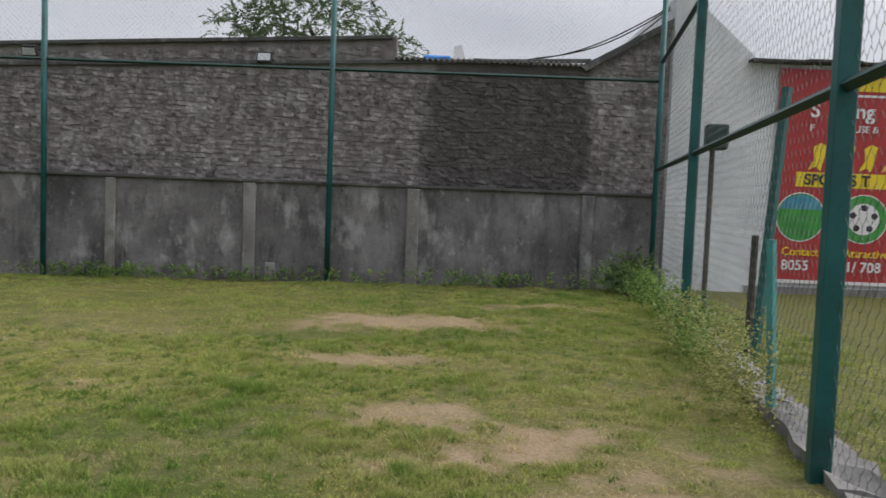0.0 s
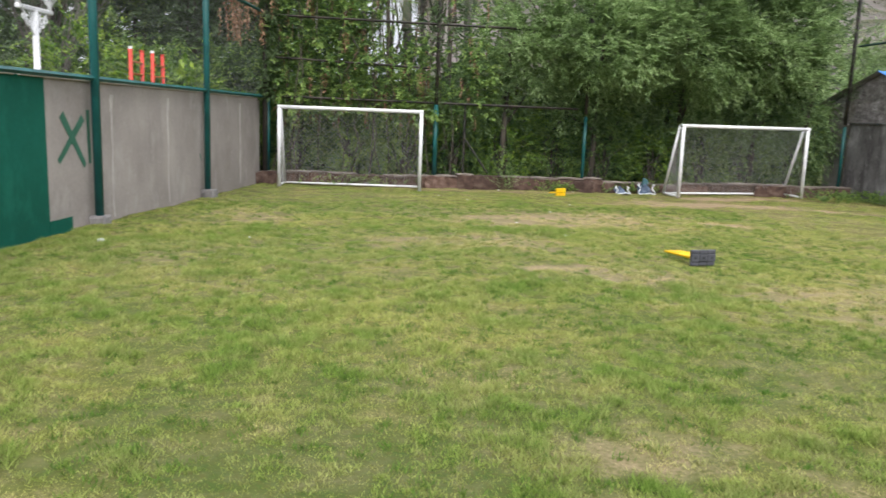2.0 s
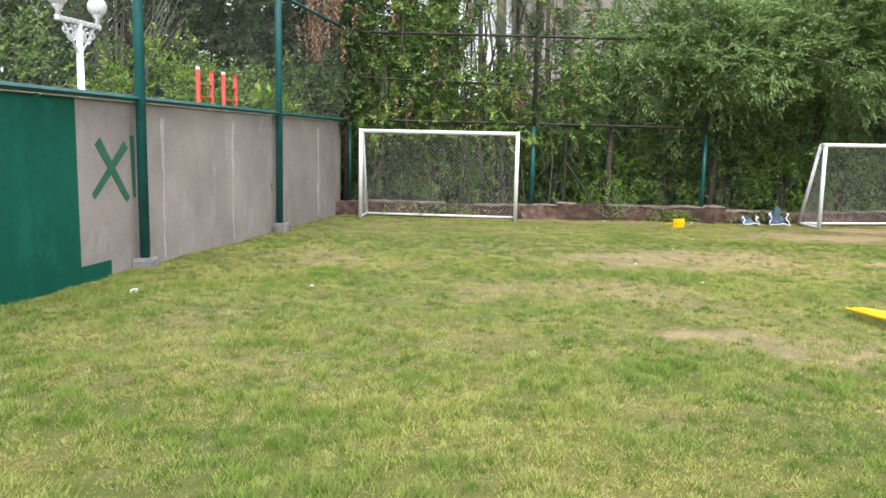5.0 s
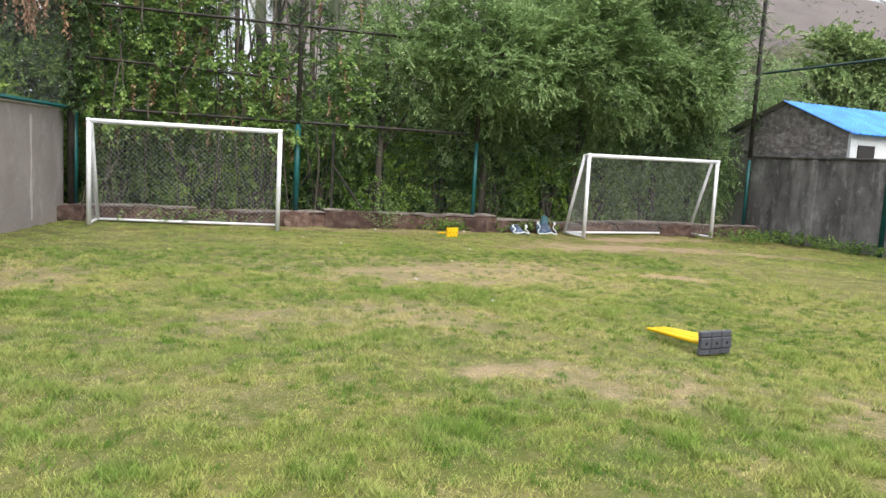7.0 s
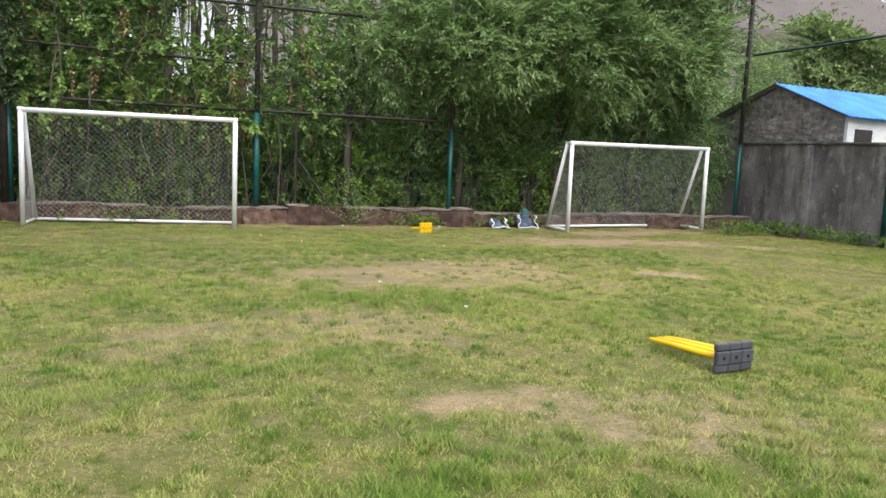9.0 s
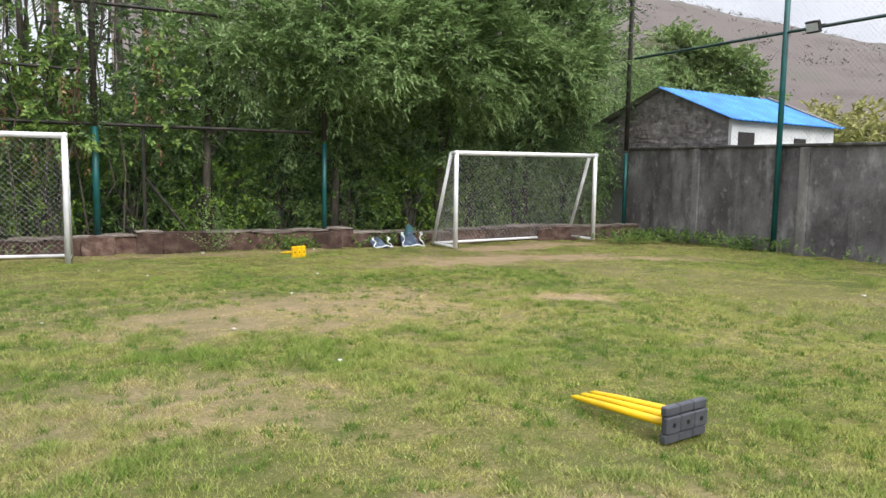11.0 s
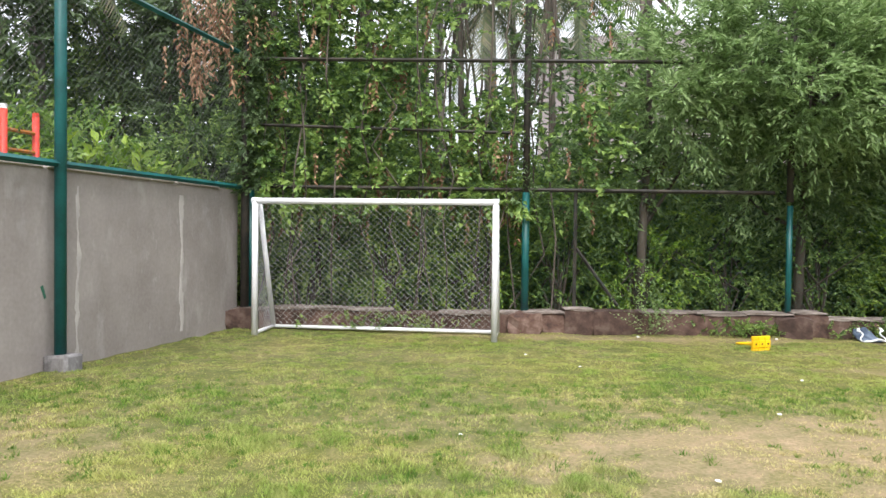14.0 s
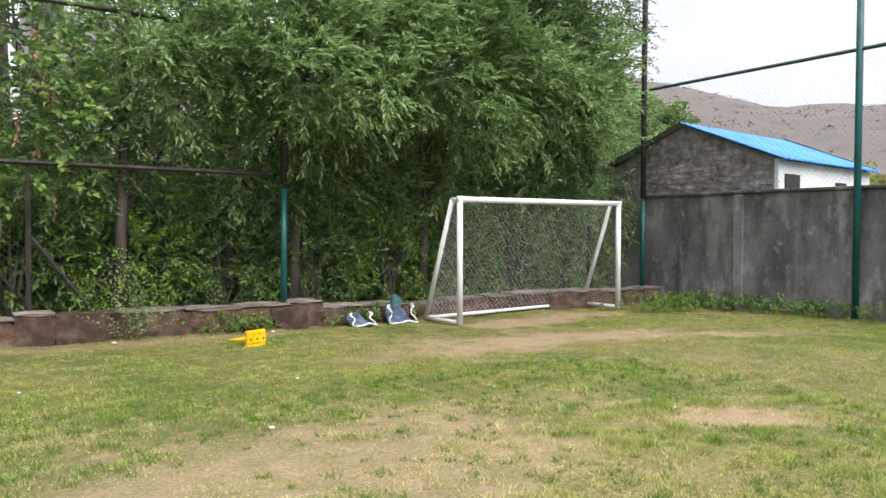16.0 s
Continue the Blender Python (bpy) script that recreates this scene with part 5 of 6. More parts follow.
def flat(name, poly, depth, mat_, parent, label=""):
    """A thin plate of (across, up) corners; across runs southward along the wall."""
    bm = bmesh.new()
    f = bm.faces.new([bm.verts.new((-depth, -u, v)) for u, v in poly])
    r = bmesh.ops.extrude_face_region(bm, geom=[f])
    bmesh.ops.translate(bm, vec=(0.004, 0, 0), verts=[v for v in r["geom"] if isinstance(v, bmesh.types.BMVert)])
    bmesh.ops.recalc_face_normals(bm, faces=bm.faces)
    return part(name, bm, mat_, parent, label)


def disc(cx, cy, r, n_=28):
    return [(cx + r * math.cos(6.2832 * k / n_), cy + r * math.sin(6.2832 * k / n_)) for k in range(n_)]


def words(text, u, v, size, mat_, parent, bold=0.0):
    c = bpy.data.curves.new("lettering", "FONT")
    c.body, c.size, c.extrude, c.offset = text, size, 0.002, bold
    c.materials.append(mat_)
    ob = new("lettering", c)
    ob.parent = parent
    ob.matrix_basis = Matrix(((0, 0, -1, -0.022), (-1, 0, 0, -u), (0, 1, 0, v), (0, 0, 0, 1)))
    dg = bpy.context.evaluated_depsgraph_get()
    me = bpy.data.meshes.new_from_object(ob.evaluated_get(dg))
    out = new("lettering", me)
    out.parent, out.matrix_basis = parent, ob.matrix_basis.copy()
    bpy.data.objects.remove(ob)
    return out


flat("sheet", [(0, 0), (BW, 0), (BW, BH), (0, BH)], 0.0, BANNER_RED, banner)
flat("border", [(0, 0.0), (BW, 0.0), (BW, 0.06), (0, 0.06)], 0.008, PRINT_WHITE, banner)
for u0, u1, v0, v1, mm in ((1.0, 2.5, 3.42, 3.66, PRINT_YELLOW), (1.0, 2.4, 3.32, 3.36, PRINT_WHITE)):
    flat("printed_bar", [(u0, v0), (u1, v0), (u1, v1), (u0, v1)], 0.008, mm, banner)
words("S", 0.56, 2.95, 0.36, PRINT_WHITE, banner, 0.008)
words("F", 0.56, 2.7, 0.17, PRINT_WHITE, banner, 0.003)
words("ang", 1.2, 2.95, 0.36, PRINT_WHITE, banner, 0.008)
words("OUSE &", 1.2, 2.7, 0.17, PRINT_WHITE, banner, 0.003)
for u in (0.7, 1.2, 1.6, 2.0):
    flat("printed_figure", [(u - 0.12, 2.02), (u + 0.02, 2.08), (u + 0.1, 2.0), (u + 0.16, 2.25), (u + 0.2, 2.45), (u + 0.08, 2.5), (u - 0.04, 2.42), (u - 0.02, 2.2)], 0.008, PRINT_YELLOW, banner)
flat("printed_panel", [(0.38, 1.72), (2.75, 1.72), (2.75, 1.98), (0.38, 1.98)], 0.008, PRINT_YELLOW, banner)
words("SPORTS T", 0.52, 1.76, 0.27, PRINT_BLACK, banner, 0.006)
for cu in (0.5, 1.62):
    flat("printed_ring", disc(cu, 1.18, 0.44), 0.008, PRINT_WHITE, banner)
    flat("printed_disc", disc(cu, 1.18, 0.42), 0.012, PRINT_GREEN, banner)
flat("printed_sky", [(0.13, 1.32), (0.87, 1.32), (0.78, 1.5), (0.5, 1.58), (0.22, 1.5)], 0.016, PRINT_BLUE, banner)
flat("printed_ball", disc(1.62, 1.18, 0.28), 0.016, PRINT_WHITE, banner)
for k in range(5):
    a = 0.3 + 1.2566 * k
    flat("ball_patch", disc(1.62 + 0.2 * math.cos(a), 1.18 + 0.2 * math.sin(a), 0.065, 5), 0.021, PRINT_BLACK, banner)
words("Contact", 0.2, 0.5, 0.2, PRINT_YELLOW, banner, 0.003)
words("Attractive", 1.3, 0.5, 0.2, PRINT_YELLOW, banner, 0.003)
words("8055", 0.2, 0.24, 0.25, PRINT_WHITE, banner, 0.005)
words("31/ 708", 1.22, 0.24, 0.25, PRINT_WHITE, banner, 0.005)

# ---------------------------------------------------------------- the hut with the blue roof
hut = thing("hut", pose(15.55, -2.03, 0, 0, 0, 8), "small brick hut with a blue sheet roof and white front", "hut")
HL, HD = 3.95, 3.35
bm = bmesh.new()
prism(bm, [(0.0, -0.3), (HD, -0.3), (HD, 2.46), (HD / 2, 3.22), (0.0, 2.55)][::-1], 0.0, HL)
part("wall", bm, MORTAR, hut, "bare grey brick gable wall")
bm = bmesh.new()
box(bm, 0.0, HL, -0.05, 0.0, -0.3, 2.5)
box(bm, -0.02, 0.2, -0.07, -0.0, -0.3, 2.52)
part("front_wall", bm, WHITEWASH, hut, "whitewashed front wall")
# flat slabs, coloured dark for the unlit room behind door and window
bm = bmesh.new()
box(bm, 0.24, 0.78, -0.075, -0.045, 0.1, 2.28)
part("doorway", bm, UNLIT_INSIDE, hut, "open doorway, a flat dark panel for its unlit inside")
bm = bmesh.new()
box(bm, 2.3, 2.75, -0.075, -0.045, 1.55, 2.22)
part("window", bm, UNLIT_INSIDE, hut, "small window, a flat dark panel for its unlit inside")
for y0, z0, y1, z1, mm in ((-0.2, 2.52, HD / 2, 3.27, ROOF_BLUE), (HD + 0.35, 2.44, HD / 2, 3.27, ROOF_GREY)):
    vs, fs, k = [], [], 64
    for i in range(k + 1):
        x = -0.18 + (HL + 0.36) * i / k
        w = 0.014 * math.sin(i * 2.1)
        vs += [(x, y0, z0 + w), (x, y1, z1 + w), (x, y1, z1 + w - 0.02), (x, y0, z0 + w - 0.02)]
    for i in range(k):
        a = i * 4
        fs += [(a + j, a + (j + 1) % 4, a + 4 + (j + 1) % 4, a + 4 + j) for j in range(4)]
    raw("roof_sheet", vs, fs, mm, hut, "corrugated roof sheet")
bm = bmesh.new()
prism(bm, [(-0.16, 2.5), (HD / 2, 3.26), (HD / 2, 3.33), (-0.16, 2.57)][::-1], HL - 0.02, HL + 0.12)
part("verge", bm, PILLAR, hut, "weathered cement verge")
# neighbouring blue roof edge and pale pole by the shed
pole = thing("pale_pole", pose(15.6, -8.95, 0), "thin pale pole beside the brick building", "pole")
bm = bmesh.new()
tube(bm, [(0, 0, 0), (0, 0, 4.15)], 0.05, 8)
part("shaft", bm, PLASTER_PALE, pole)
tank = thing("blue_door", pose(16.0, -8.6, 0), "narrow blue sheet panel beside the brick building", "panel")
bm = bmesh.new()
prism(bm, [(-0.05, 0), (0.12, 0), (0.12, 2.5), (-0.05, 2.7)][::-1], 0, 0.06)
part("sheet", bm, ROOF_BLUE, tank)

# ---------------------------------------------------------------- flood lamps and street lamp


def flood(m, label, w=0.26):
    f = thing("floodlight", m, label, "floodlight", "field floodlights")
    bm = bmesh.new()
    box(bm, -0.05, 0.02, -w / 2, w / 2, -0.1, 0.1, 0.012)
    part("housing", bm, CABLE, f)
    bm = bmesh.new()
    box(bm, -0.058, -0.05, -w / 2 + 0.02, w / 2 - 0.02, -0.065, 0.065)
    part("lens", bm, GLASS_LAMP, f)
    bm = bmesh.new()
    tube(bm, [(0.02, -w / 2 - 0.01, 0), (0.1, -w / 2 - 0.01, 0), (0.1, w / 2 + 0.01, 0), (0.02, w / 2 + 0.01, 0)], 0.012, 4)
    part("bracket", bm, DARK_STEEL, f)
    return f


for x, y, z, tilt in ((14.78, -7.95, 3.98, 20), (15.22, -12.25, 4.1, 25), (15.24, -16.4, 4.13, -12), (14.78, -4.4, 3.9, 20)):
    flood(pose(x, y, z, 0, -tilt, 0), "small floodlight on a bracket")
lamp = thing("street_lamp", WEST @ pose(-1.0, -7.68, 0), "white ornamental lamp post with two opal globes", "street lamp")
bm = bmesh.new()
tube(bm, [(0, 0, 0), (0, 0, 2.92)], 0.045, 10, [0.055, 0.04])
part("column", bm, WHITE_STEEL, lamp, smooth=True)
bm = bmesh.new()
box(bm, -0.03, 0.03, -0.42, 0.42, 2.9, 2.96, 0.01)
part("arm", bm, WHITE_STEEL, lamp)
for s in (-1, 1):
    bm = bmesh.new()
    for cy, cz, r0, turns in ((s * 0.16, 2.78, 0.1, 1.7), (s * 0.27, 2.82, 0.055, 1.3)):
        pts = []
        for k in range(28):
            a = turns * 6.283 * k / 27
            rr = r0 * (1 - 0.75 * k / 27)
            pts.append((0, cy + s * rr * math.cos(a + 1.57), cz + rr * math.sin(a + 1.57)))
        tube(bm, pts, 0.014, 5)
    tube(bm, [(0, 0, 2.55), (0, s * 0.1, 2.66), (0, s * 0.3, 2.9)], 0.014, 5)
    part("scroll", bm, WHITE_STEEL, lamp, "wrought scroll bracket")
    bm = bmesh.new()
    tube(bm, [(0, s * 0.38, 2.95), (0, s * 0.38, 3.02), (0, s * 0.38, 3.06), (0, s * 0.38, 3.08)], 0.05, 10, [0.03, 0.03, 0.065, 0.065])
    part("socket", bm, WHITE_STEEL, lamp, smooth=True)
    bm = bmesh.new()
    bmesh.ops.create_uvsphere(bm, u_segments=18, v_segments=12, radius=0.115, matrix=Matrix.Translation((0, s * 0.38, 3.17)))
    part("globe", bm, GLOBE, lamp, "opal glass globe", smooth=True)
lamp2 = thing("street_lamp", WEST @ pose(-2.2, -17.4, 0), "white lamp post behind the wall", "street lamp")
bm = bmesh.new()
tube(bm, [(0, 0, 0), (0, 0, 3.6)], 0.05, 10)
part("column", bm, WHITE_STEEL, lamp2, smooth=True)
for x, y in ((-5.4, -6.6),):
    pp = thing("pale_post", WEST @ pose(x, y, 0), "thin pale post behind the wall", "post")
    bm = bmesh.new()
    tube(bm, [(0, 0, 0), (0, 0, 3.4)], 0.035, 8)
    part("shaft", bm, WHITE_STEEL, pp)


RUNG = material("orange_brown_enamel", [(0.3, 0.1, 0.02), (0.42, 0.17, 0.03)], 6, 0.5, bump=0.08)


def ladder(m, label):
    l_ = thing("red_ladder", m, label, "climbing frame", "red climbing ladders")
    for y, h in ((0, 2.72), (0.5, 2.69)):
        bm = bmesh.new()
        tube(bm, [(0, y, 0), (0, y, h)], 0.04, 8)
        part("upright", bm, RED_PAINT, l_, smooth=True)
        bm = bmesh.new()
        tube(bm, [(0, y, h), (0, y, h + 0.05)], 0.038, 8)
        part("cap", bm, WHITE_STEEL if y == 0 else RED_PAINT, l_)
    for k in range(11):
        bm = bmesh.new()
        tube(bm, [(0, 0, 0.3 + 0.22 * k), (0, 0.5, 0.3 + 0.22 * k)], 0.024, 6)
        part("rung", bm, RUNG, l_)
    return l_


ladder(WEST @ pose(-1.36, -3.95, 0), "red tubular climbing ladder behind the wall")
ladder(WEST @ pose(-1.36, -2.97, 0), "red tubular climbing ladder behind the wall")

# ---------------------------------------------------------------- bags at the low wall and litter


def carry_bag(m, w, h, label, cloth):
    """A slumped open bag: a sagging back panel, a folded front and white edging with loop handles."""
    b = thing("kit_bag", m, label, "bag", "kit bags by the low wall")
    bm = bmesh.new()
    nu, nv = 14, 8
    grid = []
    for i in range(nu + 1):
        u = i / nu * 2 - 1
        col = []
        for j in range(nv + 1):
            v = j / nv
            fold = 0.03 * math.sin(7 * u + 4 * v) + 0.02 * math.sin(13 * u)
            x = u * w / 2 * (1 - 0.35 * v)
            y = -0.16 * (1 - v) ** 1.5 + 0.1 * v + fold * (0.4 + v)
            z = 0.015 + h * (v ** 1.2) * (1 - 0.25 * u * u + 0.1 * math.sin(5 * u))
            col.append(bm.verts.new((x, y, z)))
        grid.append(col)
    for i in range(nu):
        for j in range(nv):
            bm.faces.new((grid[i][j], grid[i + 1][j], grid[i + 1][j + 1], grid[i][j + 1]))
    r = bmesh.ops.extrude_face_region(bm, geom=bm.faces[:])
    bmesh.ops.translate(bm, vec=(0, 0.05, -0.004), verts=[v for v in r["geom"] if isinstance(v, bmesh.types.BMVert)])
    part("body", bm, cloth, b, smooth=True)
    for s in (-1, 1):
        bm = bmesh.new()
        pts = [(s * w * (0.47 - 0.1 * t) + s * 0.025 * math.sin(9 * t), -0.14 + 0.1 * t, 0.02 + h * 1.05 * t) for t in np.linspace(0, 1, 8)]
        pts += [(s * (w * 0.37 + 0.045), -0.05, h * 1.12), (s * (w * 0.37 + 0.06), -0.06, h * 0.98), (s * (w * 0.37 + 0.02), -0.07, h * 0.86)]
        tube(bm, pts, 0.012, 6)
        part("handle", bm, WHITE_TRIM, b, "white strap handle", smooth=True)
    bm = bmesh.new()
    tube(bm, [(w * 0.52 * u, -0.18 - 0.02 * math.sin(6 * u), 0.025 + 0.04 * (1 - abs(u)) * (1 + math.sin(5 * u)) * 0.5) for u in np.linspace(-1, 1, 12)], 0.014, 6)
    part("piping", bm, WHITE_TRIM, b, "white piping", smooth=True)
    return b


carry_bag(pose(8.66, -0.42, 0.0, 0, 0, 10), 0.36, 0.16, "blue bag with white straps slumped on the ground", BLUE_CLOTH)
carry_bag(pose(9.28, -0.42, 0.0, 0, 0, 0), 0.42, 0.24, "blue and white bag with upright handles", BLUE_CLOTH)
bm = bmesh.new()
bmesh.ops.create_icosphere(bm, subdivisions=2, radius=1.0)
for v in bm.verts:
    k = 1 + 0.25 * math.sin(6 * v.co.x) * math.cos(5 * v.co.z)
    v.co = Vector((v.co.x * 0.1 * k, v.co.y * 0.08 * k, 0.2 + v.co.z * 0.2 * k))
tagged(part("teal_sack", bm, TEAL_CLOTH, smooth=True), "dark teal cloth sack against the low wall", "sack").matrix_world = pose(9.32, -0.26, 0.0)


def wrapper(x, y, s, mat_, label, z=None):
    bm = bmesh.new()
    bmesh.ops.create_icosphere(bm, subdivisions=2, radius=1.0)
    for v in bm.verts:
        v.co = Vector((v.co.x * s, v.co.y * s * 0.7, v.co.z * s * 0.32)) * (0.8 + 0.4 * rng.random())
    ob = tagged(part("litter", bm, mat_), label, "litter", "litter on the field")
    ob.matrix_world = pose(x, y, (float(ground_z(x, y)) if z is None else z) + s * 0.35 + 0.02, 0, 0, 360 * rng.random())
    return ob


for x, y, s in ((8.1, -6.2, 0.025), (5.6, -5.2, 0.02), (11.3, -7.9, 0.028), (4.4, -3.1, 0.02), (3.2, -6.0, 0.016), (5.55, -0.55, 0.03), (4.6, -6.9, 0.02), (7.4, -0.55, 0.03), (3.9, -2.3, 0.02), (0.7, -9.0, 0.02), (6.4, -3.7, 0.02), (5.0, -8.3, 0.02)):
    wrapper(x, y, s, PAPER, "small scrap of white litter in the grass")
for x, y, s, mm, lab in ((-2.2, -13.08, 0.085, PALE_BLUE, "crumpled pale blue wrapper by the wall"), (-1.67, -11.31, 0.075, PAPER, "torn white carton by the wall"), (-1.78, -10.7, 0.07, STONE_RED, "broken brick piece by the wall"), (-0.94, -9.49, 0.07, PAPER, "flat white scrap by the wall")):
    wrapper(x, y, s, mm, lab, float(ground_z(x, y)) - 0.3 * s)

# cables over the shed roof and the dish behind it
cables = thing("cables", pose(15.5, 0, 0), "sagging black cables over the roof", "cable")
for y0, z0, y1, z1, sag in ((-20.1, 4.3, -23.6, 5.35, 0.35), (-20.6, 4.3, -23.6, 5.3, 0.55), (-21.2, 4.35, -23.6, 5.32, 0.2)):
    bm = bmesh.new()
    tube(bm, [(0, y0 + (y1 - y0) * t, z0 + (z1 - z0) * t - sag * math.sin(3.14 * t)) for t in np.linspace(0, 1, 12)], 0.012, 4)
    part("cable", bm, CABLE, cables)
dish = thing("rooftop_clutter", pose(17.0, -19.6, 4.2), "blue sheet and pale panel on the shed roof", "clutter")
bm = bmesh.new()
box(bm, 0, 0.6, -0.1, 0.45, 0, 0.42, 0.03)
part("blue_sheet", bm, ROOF_BLUE, dish)
bm = bmesh.new()
prism(bm, [(-0.5, 0), (-0.15, 0), (-0.15, 0.6), (-0.3, 0.65)][::-1], 0, 0.05)
part("panel", bm, WHITE_STEEL, dish)

# ---------------------------------------------------------------- trees and hill beyond
tree(pose(33, -14.2, 0), "spreading green tree above the brick building", "tree", [(0, 0, 8.6, 3.0, 3.0, 2.2, 420), (-0.5, 2.4, 8.0, 1.6, 1.6, 1.4, 140), (0.5, -2.6, 7.6, 1.6, 1.6, 1.2, 140)], LEAF_DARK, [(0, 0, 0), (0.2, 0, 4), (0, 0, 8)], 0.25, 0.8, 14, 0.17, 0.5, bias=(-0.5, 0, 0))
tree(pose(62, 43, 0), "big rounded green tree beyond the hut", "tree", [(0, 0, 8.6, 4.7, 4.7, 5.6, 1500), (-1.0, 1.0, 12.4, 3.4, 3.4, 2.8, 600), (2.0, -1.6, 6.5, 3.8, 3.8, 4.4, 600), (-2.2, 2.3, 10.8, 4.4, 4.4, 4.8, 800)], LEAF_FAR, [(0, 0, 0), (0.3, 0, 5), (0, 0, 10)], 0.4, 1.5, 12, 0.5, 0.5, bias=(-0.4, -0.4, 0))
for x, y, h, mm in ((50, 47, 6, LEAF_FAR), (70, 34, 5, LEAF_SCRUB), (76, 24, 6, LEAF_SCRUB), (60, 20, 4.5, LEAF_FAR), (48, 28, 4, LEAF_SCRUB), (42, 12, 4.4, LEAF_SCRUB), (80, 12, 7, LEAF_SCRUB), (74, 44, 7, LEAF_FAR), (88, 30, 7, LEAF_FAR), (36, 4, 2.6, LEAF_FAR), (30, 12, 3.2, LEAF_FAR), (44, 40, 7, LEAF_FAR), (30, 22, 6, LEAF_FAR), (84, 0, 7, LEAF_SCRUB), (64, 2, 5, LEAF_FAR), (47, 19, 4.6, LEAF_SCRUB), (52, 24, 5, LEAF_FAR), (43, 15, 5.2, LEAF_SCRUB)):
    tree(pose(x, y, 0), "rounded scrubby tree beyond the field", "tree", [(0, 0, h * 0.55, h * 0.75, h * 0.75, h * 0.5, 300), (h * 0.5, -h * 0.5, h * 0.4, h * 0.5, h * 0.5, h * 0.4, 160), (-h * 0.5, h * 0.5, h * 0.4, h * 0.5, h * 0.5, h * 0.4, 160)], mm, [(0, 0, 0), (0.1, 0, h * 0.4), (0, 0, h * 0.7)], 0.15, 1.1, 10, 0.4, 0.5, bias=(-0.4, -0.4, 0), group="scrub trees beyond")
tree(pose(22, 5.5, 0), "feathery green tree behind the hut", "tree", [(0, 0, 2.6, 2.0, 1.6, 1.2, 300), (-2.2, 1.0, 3.0, 1.4, 1.2, 1.3, 220)], LEAF, [(0, 0, 0), (0.2, 0, 2)], 0.12, 0.7, 12, 0.15, 0.3)
tree(pose(17.5, 3.6, 0), "leafy tree behind the hut's gable", "tree", [(0, 0, 3.0, 1.5, 1.2, 1.4, 300), (0.4, 0, 3.9, 1.1, 0.9, 0.9, 200)], LEAF, [(0, 0, 0), (0.2, 0, 2)], 0.1, 0.6, 12, 0.12, 0.3)

# the hill: a ridge that falls away to the east
hb, hr = np.radians(np.linspace(5, 110, 90)), np.linspace(0, 1, 26)
HB, HR = np.meshgrid(hb, hr, indexing="ij")
deg = np.degrees(HB)
crest = 8.0 + 4.2 * np.clip((57 - deg) / 16, 0, 1.35) - 3.5 * np.clip((deg - 64) / 30, 0, 1)
dist = 190 + 330 * HR
rise = (3 * HR**2 - 2 * HR**3)
rough_h = 5 * (lattice((dist * np.cos(HB), dist * np.sin(HB)), 35, 41) - 0.5) + 2.5 * (lattice((dist * np.cos(HB), dist * np.sin(HB)), 9, 42) - 0.5)
HZ = np.tan(np.radians(crest)) * 520 * rise + rough_h * np.minimum(1, 3 * HR)
hv = np.stack([3 + dist * np.sin(HB), -14 + dist * np.cos(HB), HZ - 0.5], -1).reshape(-1, 3)
hi_ = np.arange(hv.shape[0]).reshape(HB.shape)
hf = np.stack([hi_[:-1, :-1], hi_[:-1, 1:], hi_[1:, 1:], hi_[1:, :-1]], -1).reshape(-1, 4)
HILL_SCRUB = material("grey_green_scrub", [(0.095, 0.09, 0.066), (0.12, 0.108, 0.085), (0.15, 0.128, 0.108)], 0.05, 0.9, bump=0, island=0.4, fine=0.5)
HILL = material("dry_hillside", [(0.085, 0.071, 0.066), (0.13, 0.108, 0.1), (0.105, 0.097, 0.078)], 0.03, 0.95, bump=0.5, fine=0.4)
tagged(raw("hill", hv, hf, HILL, smooth=True), "dry brown hillside with sparse scrub", "hill", kind="structure")
n = 1500
sb, sr = np.radians(8 + 95 * rng.random(n)), rng.random(n) ** 0.8
sd = 190 + 330 * sr
cr = 8.0 + 4.2 * np.clip((57 - np.degrees(sb)) / 16, 0, 1.35) - 3.5 * np.clip((np.degrees(sb) - 64) / 30, 0, 1)
sp = np.stack([3 + sd * np.sin(sb), -14 + sd * np.cos(sb), np.tan(np.radians(cr)) * 520 * (3 * sr**2 - 2 * sr**3) - 0.5], -1)
k = 8
bp_ = (sp[:, None] + rng.normal(size=(n, k, 3)) * np.array([1.3, 1.3, 0.4]) + np.array([0, 0, 0.5])).reshape(-1, 3)
tagged(leaves("hill_scrub", bp_, rng.normal(size=bp_.shape) * np.array([1, 1, 0.5]), 0.9, 0.8, HILL_SCRUB, None), "sparse olive scrub on the hillside", "scrub", kind="stuff")

# ---------------------------------------------------------------- brickwork
def brick_mesh(w, h, d, seed):
    g = np.random.default_rng(seed)
    c = np.array([(x, y, z) for x in (-d, 0.02) for y in (0, w) for z in (0, h)], float) + g.normal(size=(8, 3)) * np.array([0.006, 0.006, 0.005])
    f = [(0, 1, 3, 2), (4, 6, 7, 5), (0, 4, 5, 1), (2, 3, 7, 6), (0, 2, 6, 4), (1, 5, 7, 3)]
    me = bpy.data.meshes.new("brick")
    me.from_pydata([tuple(v) for v in c], [], f)
    return me


WIDTHS = (0.07, 0.09, 0.11, 0.12, 0.14, 0.15, 0.17, 0.2)
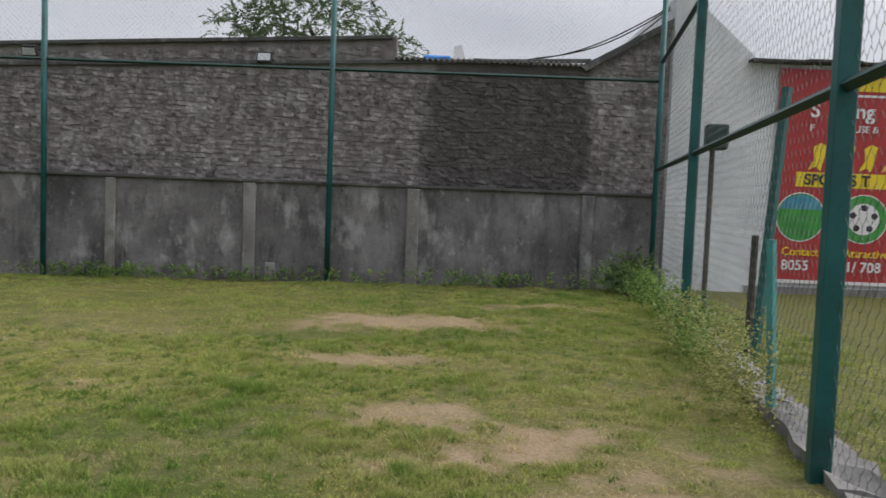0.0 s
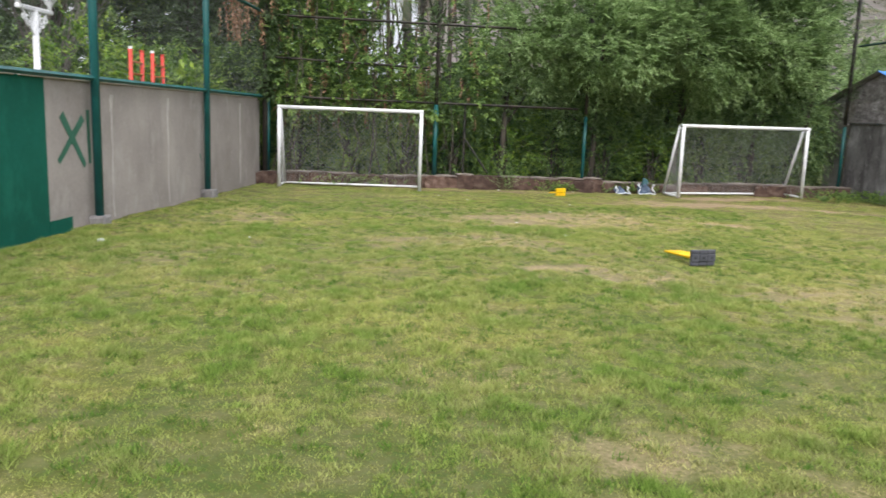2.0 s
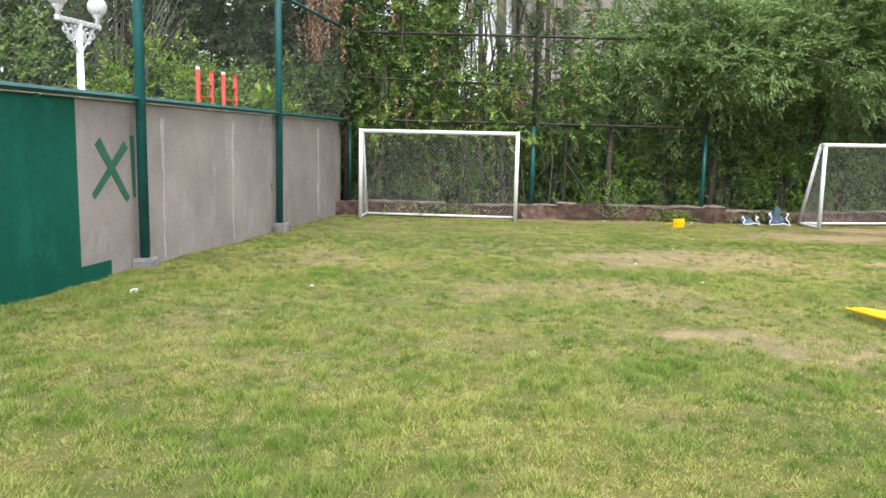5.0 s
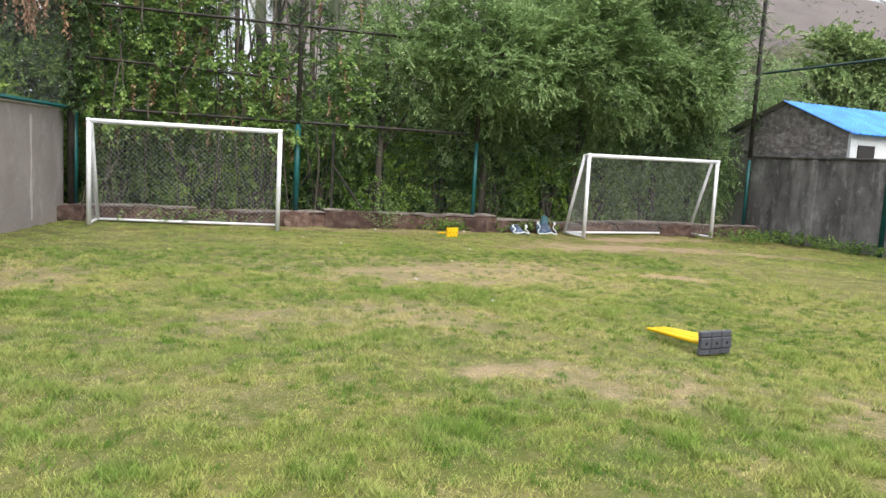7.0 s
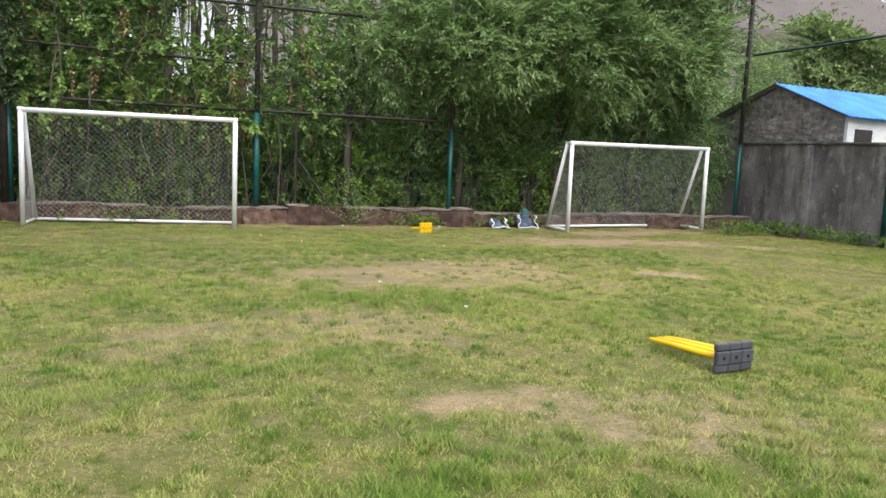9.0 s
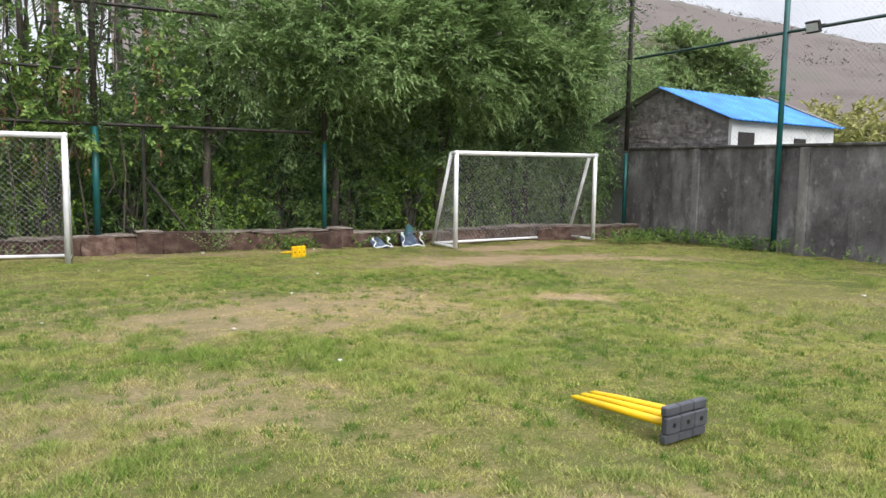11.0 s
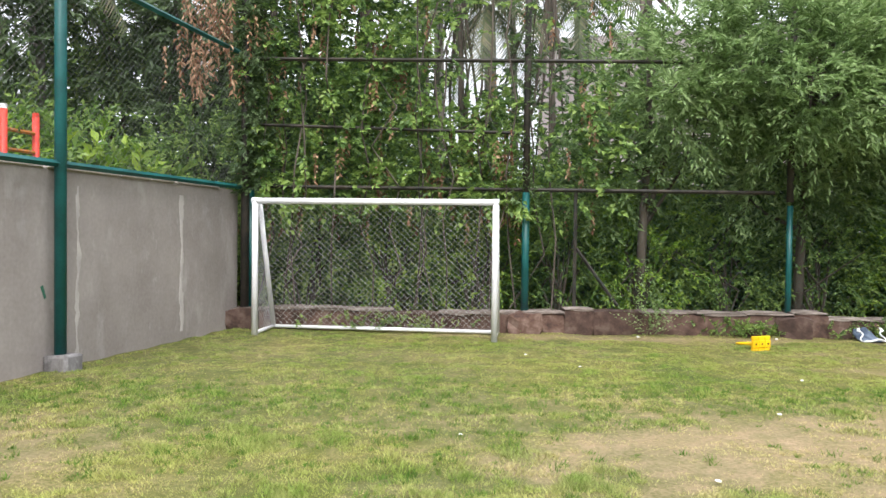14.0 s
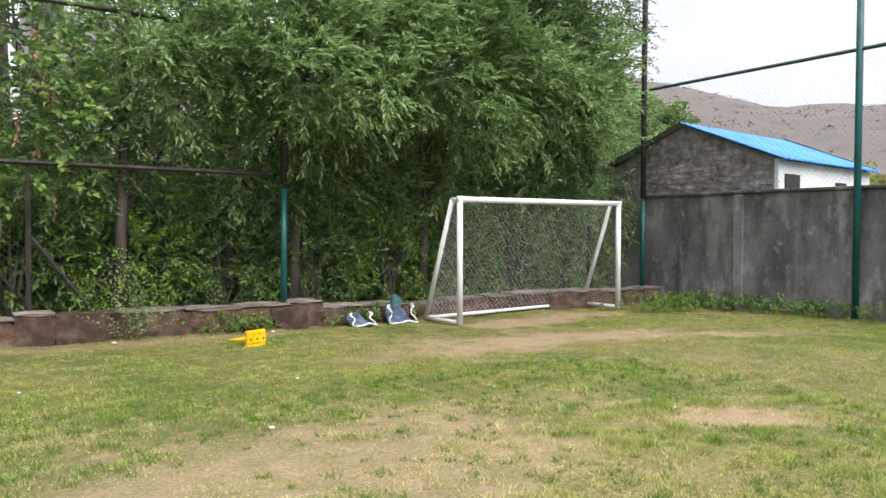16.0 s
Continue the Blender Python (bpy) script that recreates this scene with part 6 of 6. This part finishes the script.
VARIANTS = [[brick_mesh(w, 0.066 + 0.005 * (k % 3), 0.003 + 0.006 * ((k * 3) % 5), 50 + k) for k, w in enumerate(WIDTHS)]]
for me in VARIANTS[0]:
    me.materials.append(BRICK)


def joined_bricks(name, places, d, mat_, parent, m, label):
    """Many rough bricks as one mesh; places: y, z, width, height on the wall's face."""
    y, z, w, h = np.array(places).T
    k = len(y)
    v = np.zeros((k, 8, 3))
    n_ = 0
    for a in (0, 1):
        for b in (0, 1):
            for c in (0, 1):
                v[:, n_, 0] = np.where(a == 0, -d * (0.1 + 1.6 * rng.random(k) ** 1.5), 0.02)
                v[:, n_, 1] = y + b * w + rng.normal(size=k) * 0.006
                v[:, n_, 2] = z + c * h + rng.normal(size=k) * 0.008
                n_ += 1
    f = np.array([(0, 1, 3, 2), (4, 6, 7, 5), (0, 4, 5, 1), (2, 3, 7, 6), (0, 2, 6, 4), (1, 5, 7, 3)])
    faces = (np.arange(k)[:, None, None] * 8 + f[None]).reshape(-1, 4)
    ob = tagged(raw(name, v.reshape(-1, 3), faces, mat_, parent, label), kind="stuff")
    return ob


single, rest = 0, []
row = 0
z = 1.9
while z < 5.2:
    y = -23.9 + (0.11 if row % 2 else 0.0) + 0.03 * rng.random()
    while y < -9.55:
        pick = int(rng.integers(0, 8))
        wav = 0.014 * math.sin(1.3 * y + row) + 0.008 * math.sin(4.1 * y + 2 * row)
        top = (parapet(y) if y > -18.6 else 4.15 if y > -22.1 else 4.15 + (-22.1 - y) * 0.58) - 0.06
        ledge = 3.74 + (-9.3 - y) * 0.042
        if z + 0.08 < top and not (ledge - 0.1 < z < ledge + 0.07 and y > -22.2):
            if -18.9 < y < -15.6 and 2.0 < z < 3.7 and single < 300:
                ob = new("brick", VARIANTS[0][pick])
                ob.parent = shed
                ob.location = (0, y, z + wav)
                single += 1
            else:
                rest.append((y, z + wav, WIDTHS[pick], 0.066 + 0.012 * rng.random()))
        y += WIDTHS[pick] + 0.005
    z += 0.076
    row += 1
joined_bricks("brickwork", rest, 0.022, BRICK, shed, None, "rough grey brick courses")
places = []
z, row = 1.9, 0
while z < 3.2:
    y = 0.03 + (0.12 if row % 2 else 0)
    while y < HD - 0.2:
        if z + 0.1 < 2.5 + 0.72 * (1 - abs(y + 0.11 - HD / 2) / (HD / 2)):
            places.append((y, z + 0.012 * math.sin(2 * y + row), 0.17 + 0.09 * rng.random(), 0.08 + 0.01 * rng.random()))
        y += 0.235
    z += 0.092
    row += 1
joined_bricks("brickwork", places, 0.02, BRICK, hut, None, "rough dark brick courses")
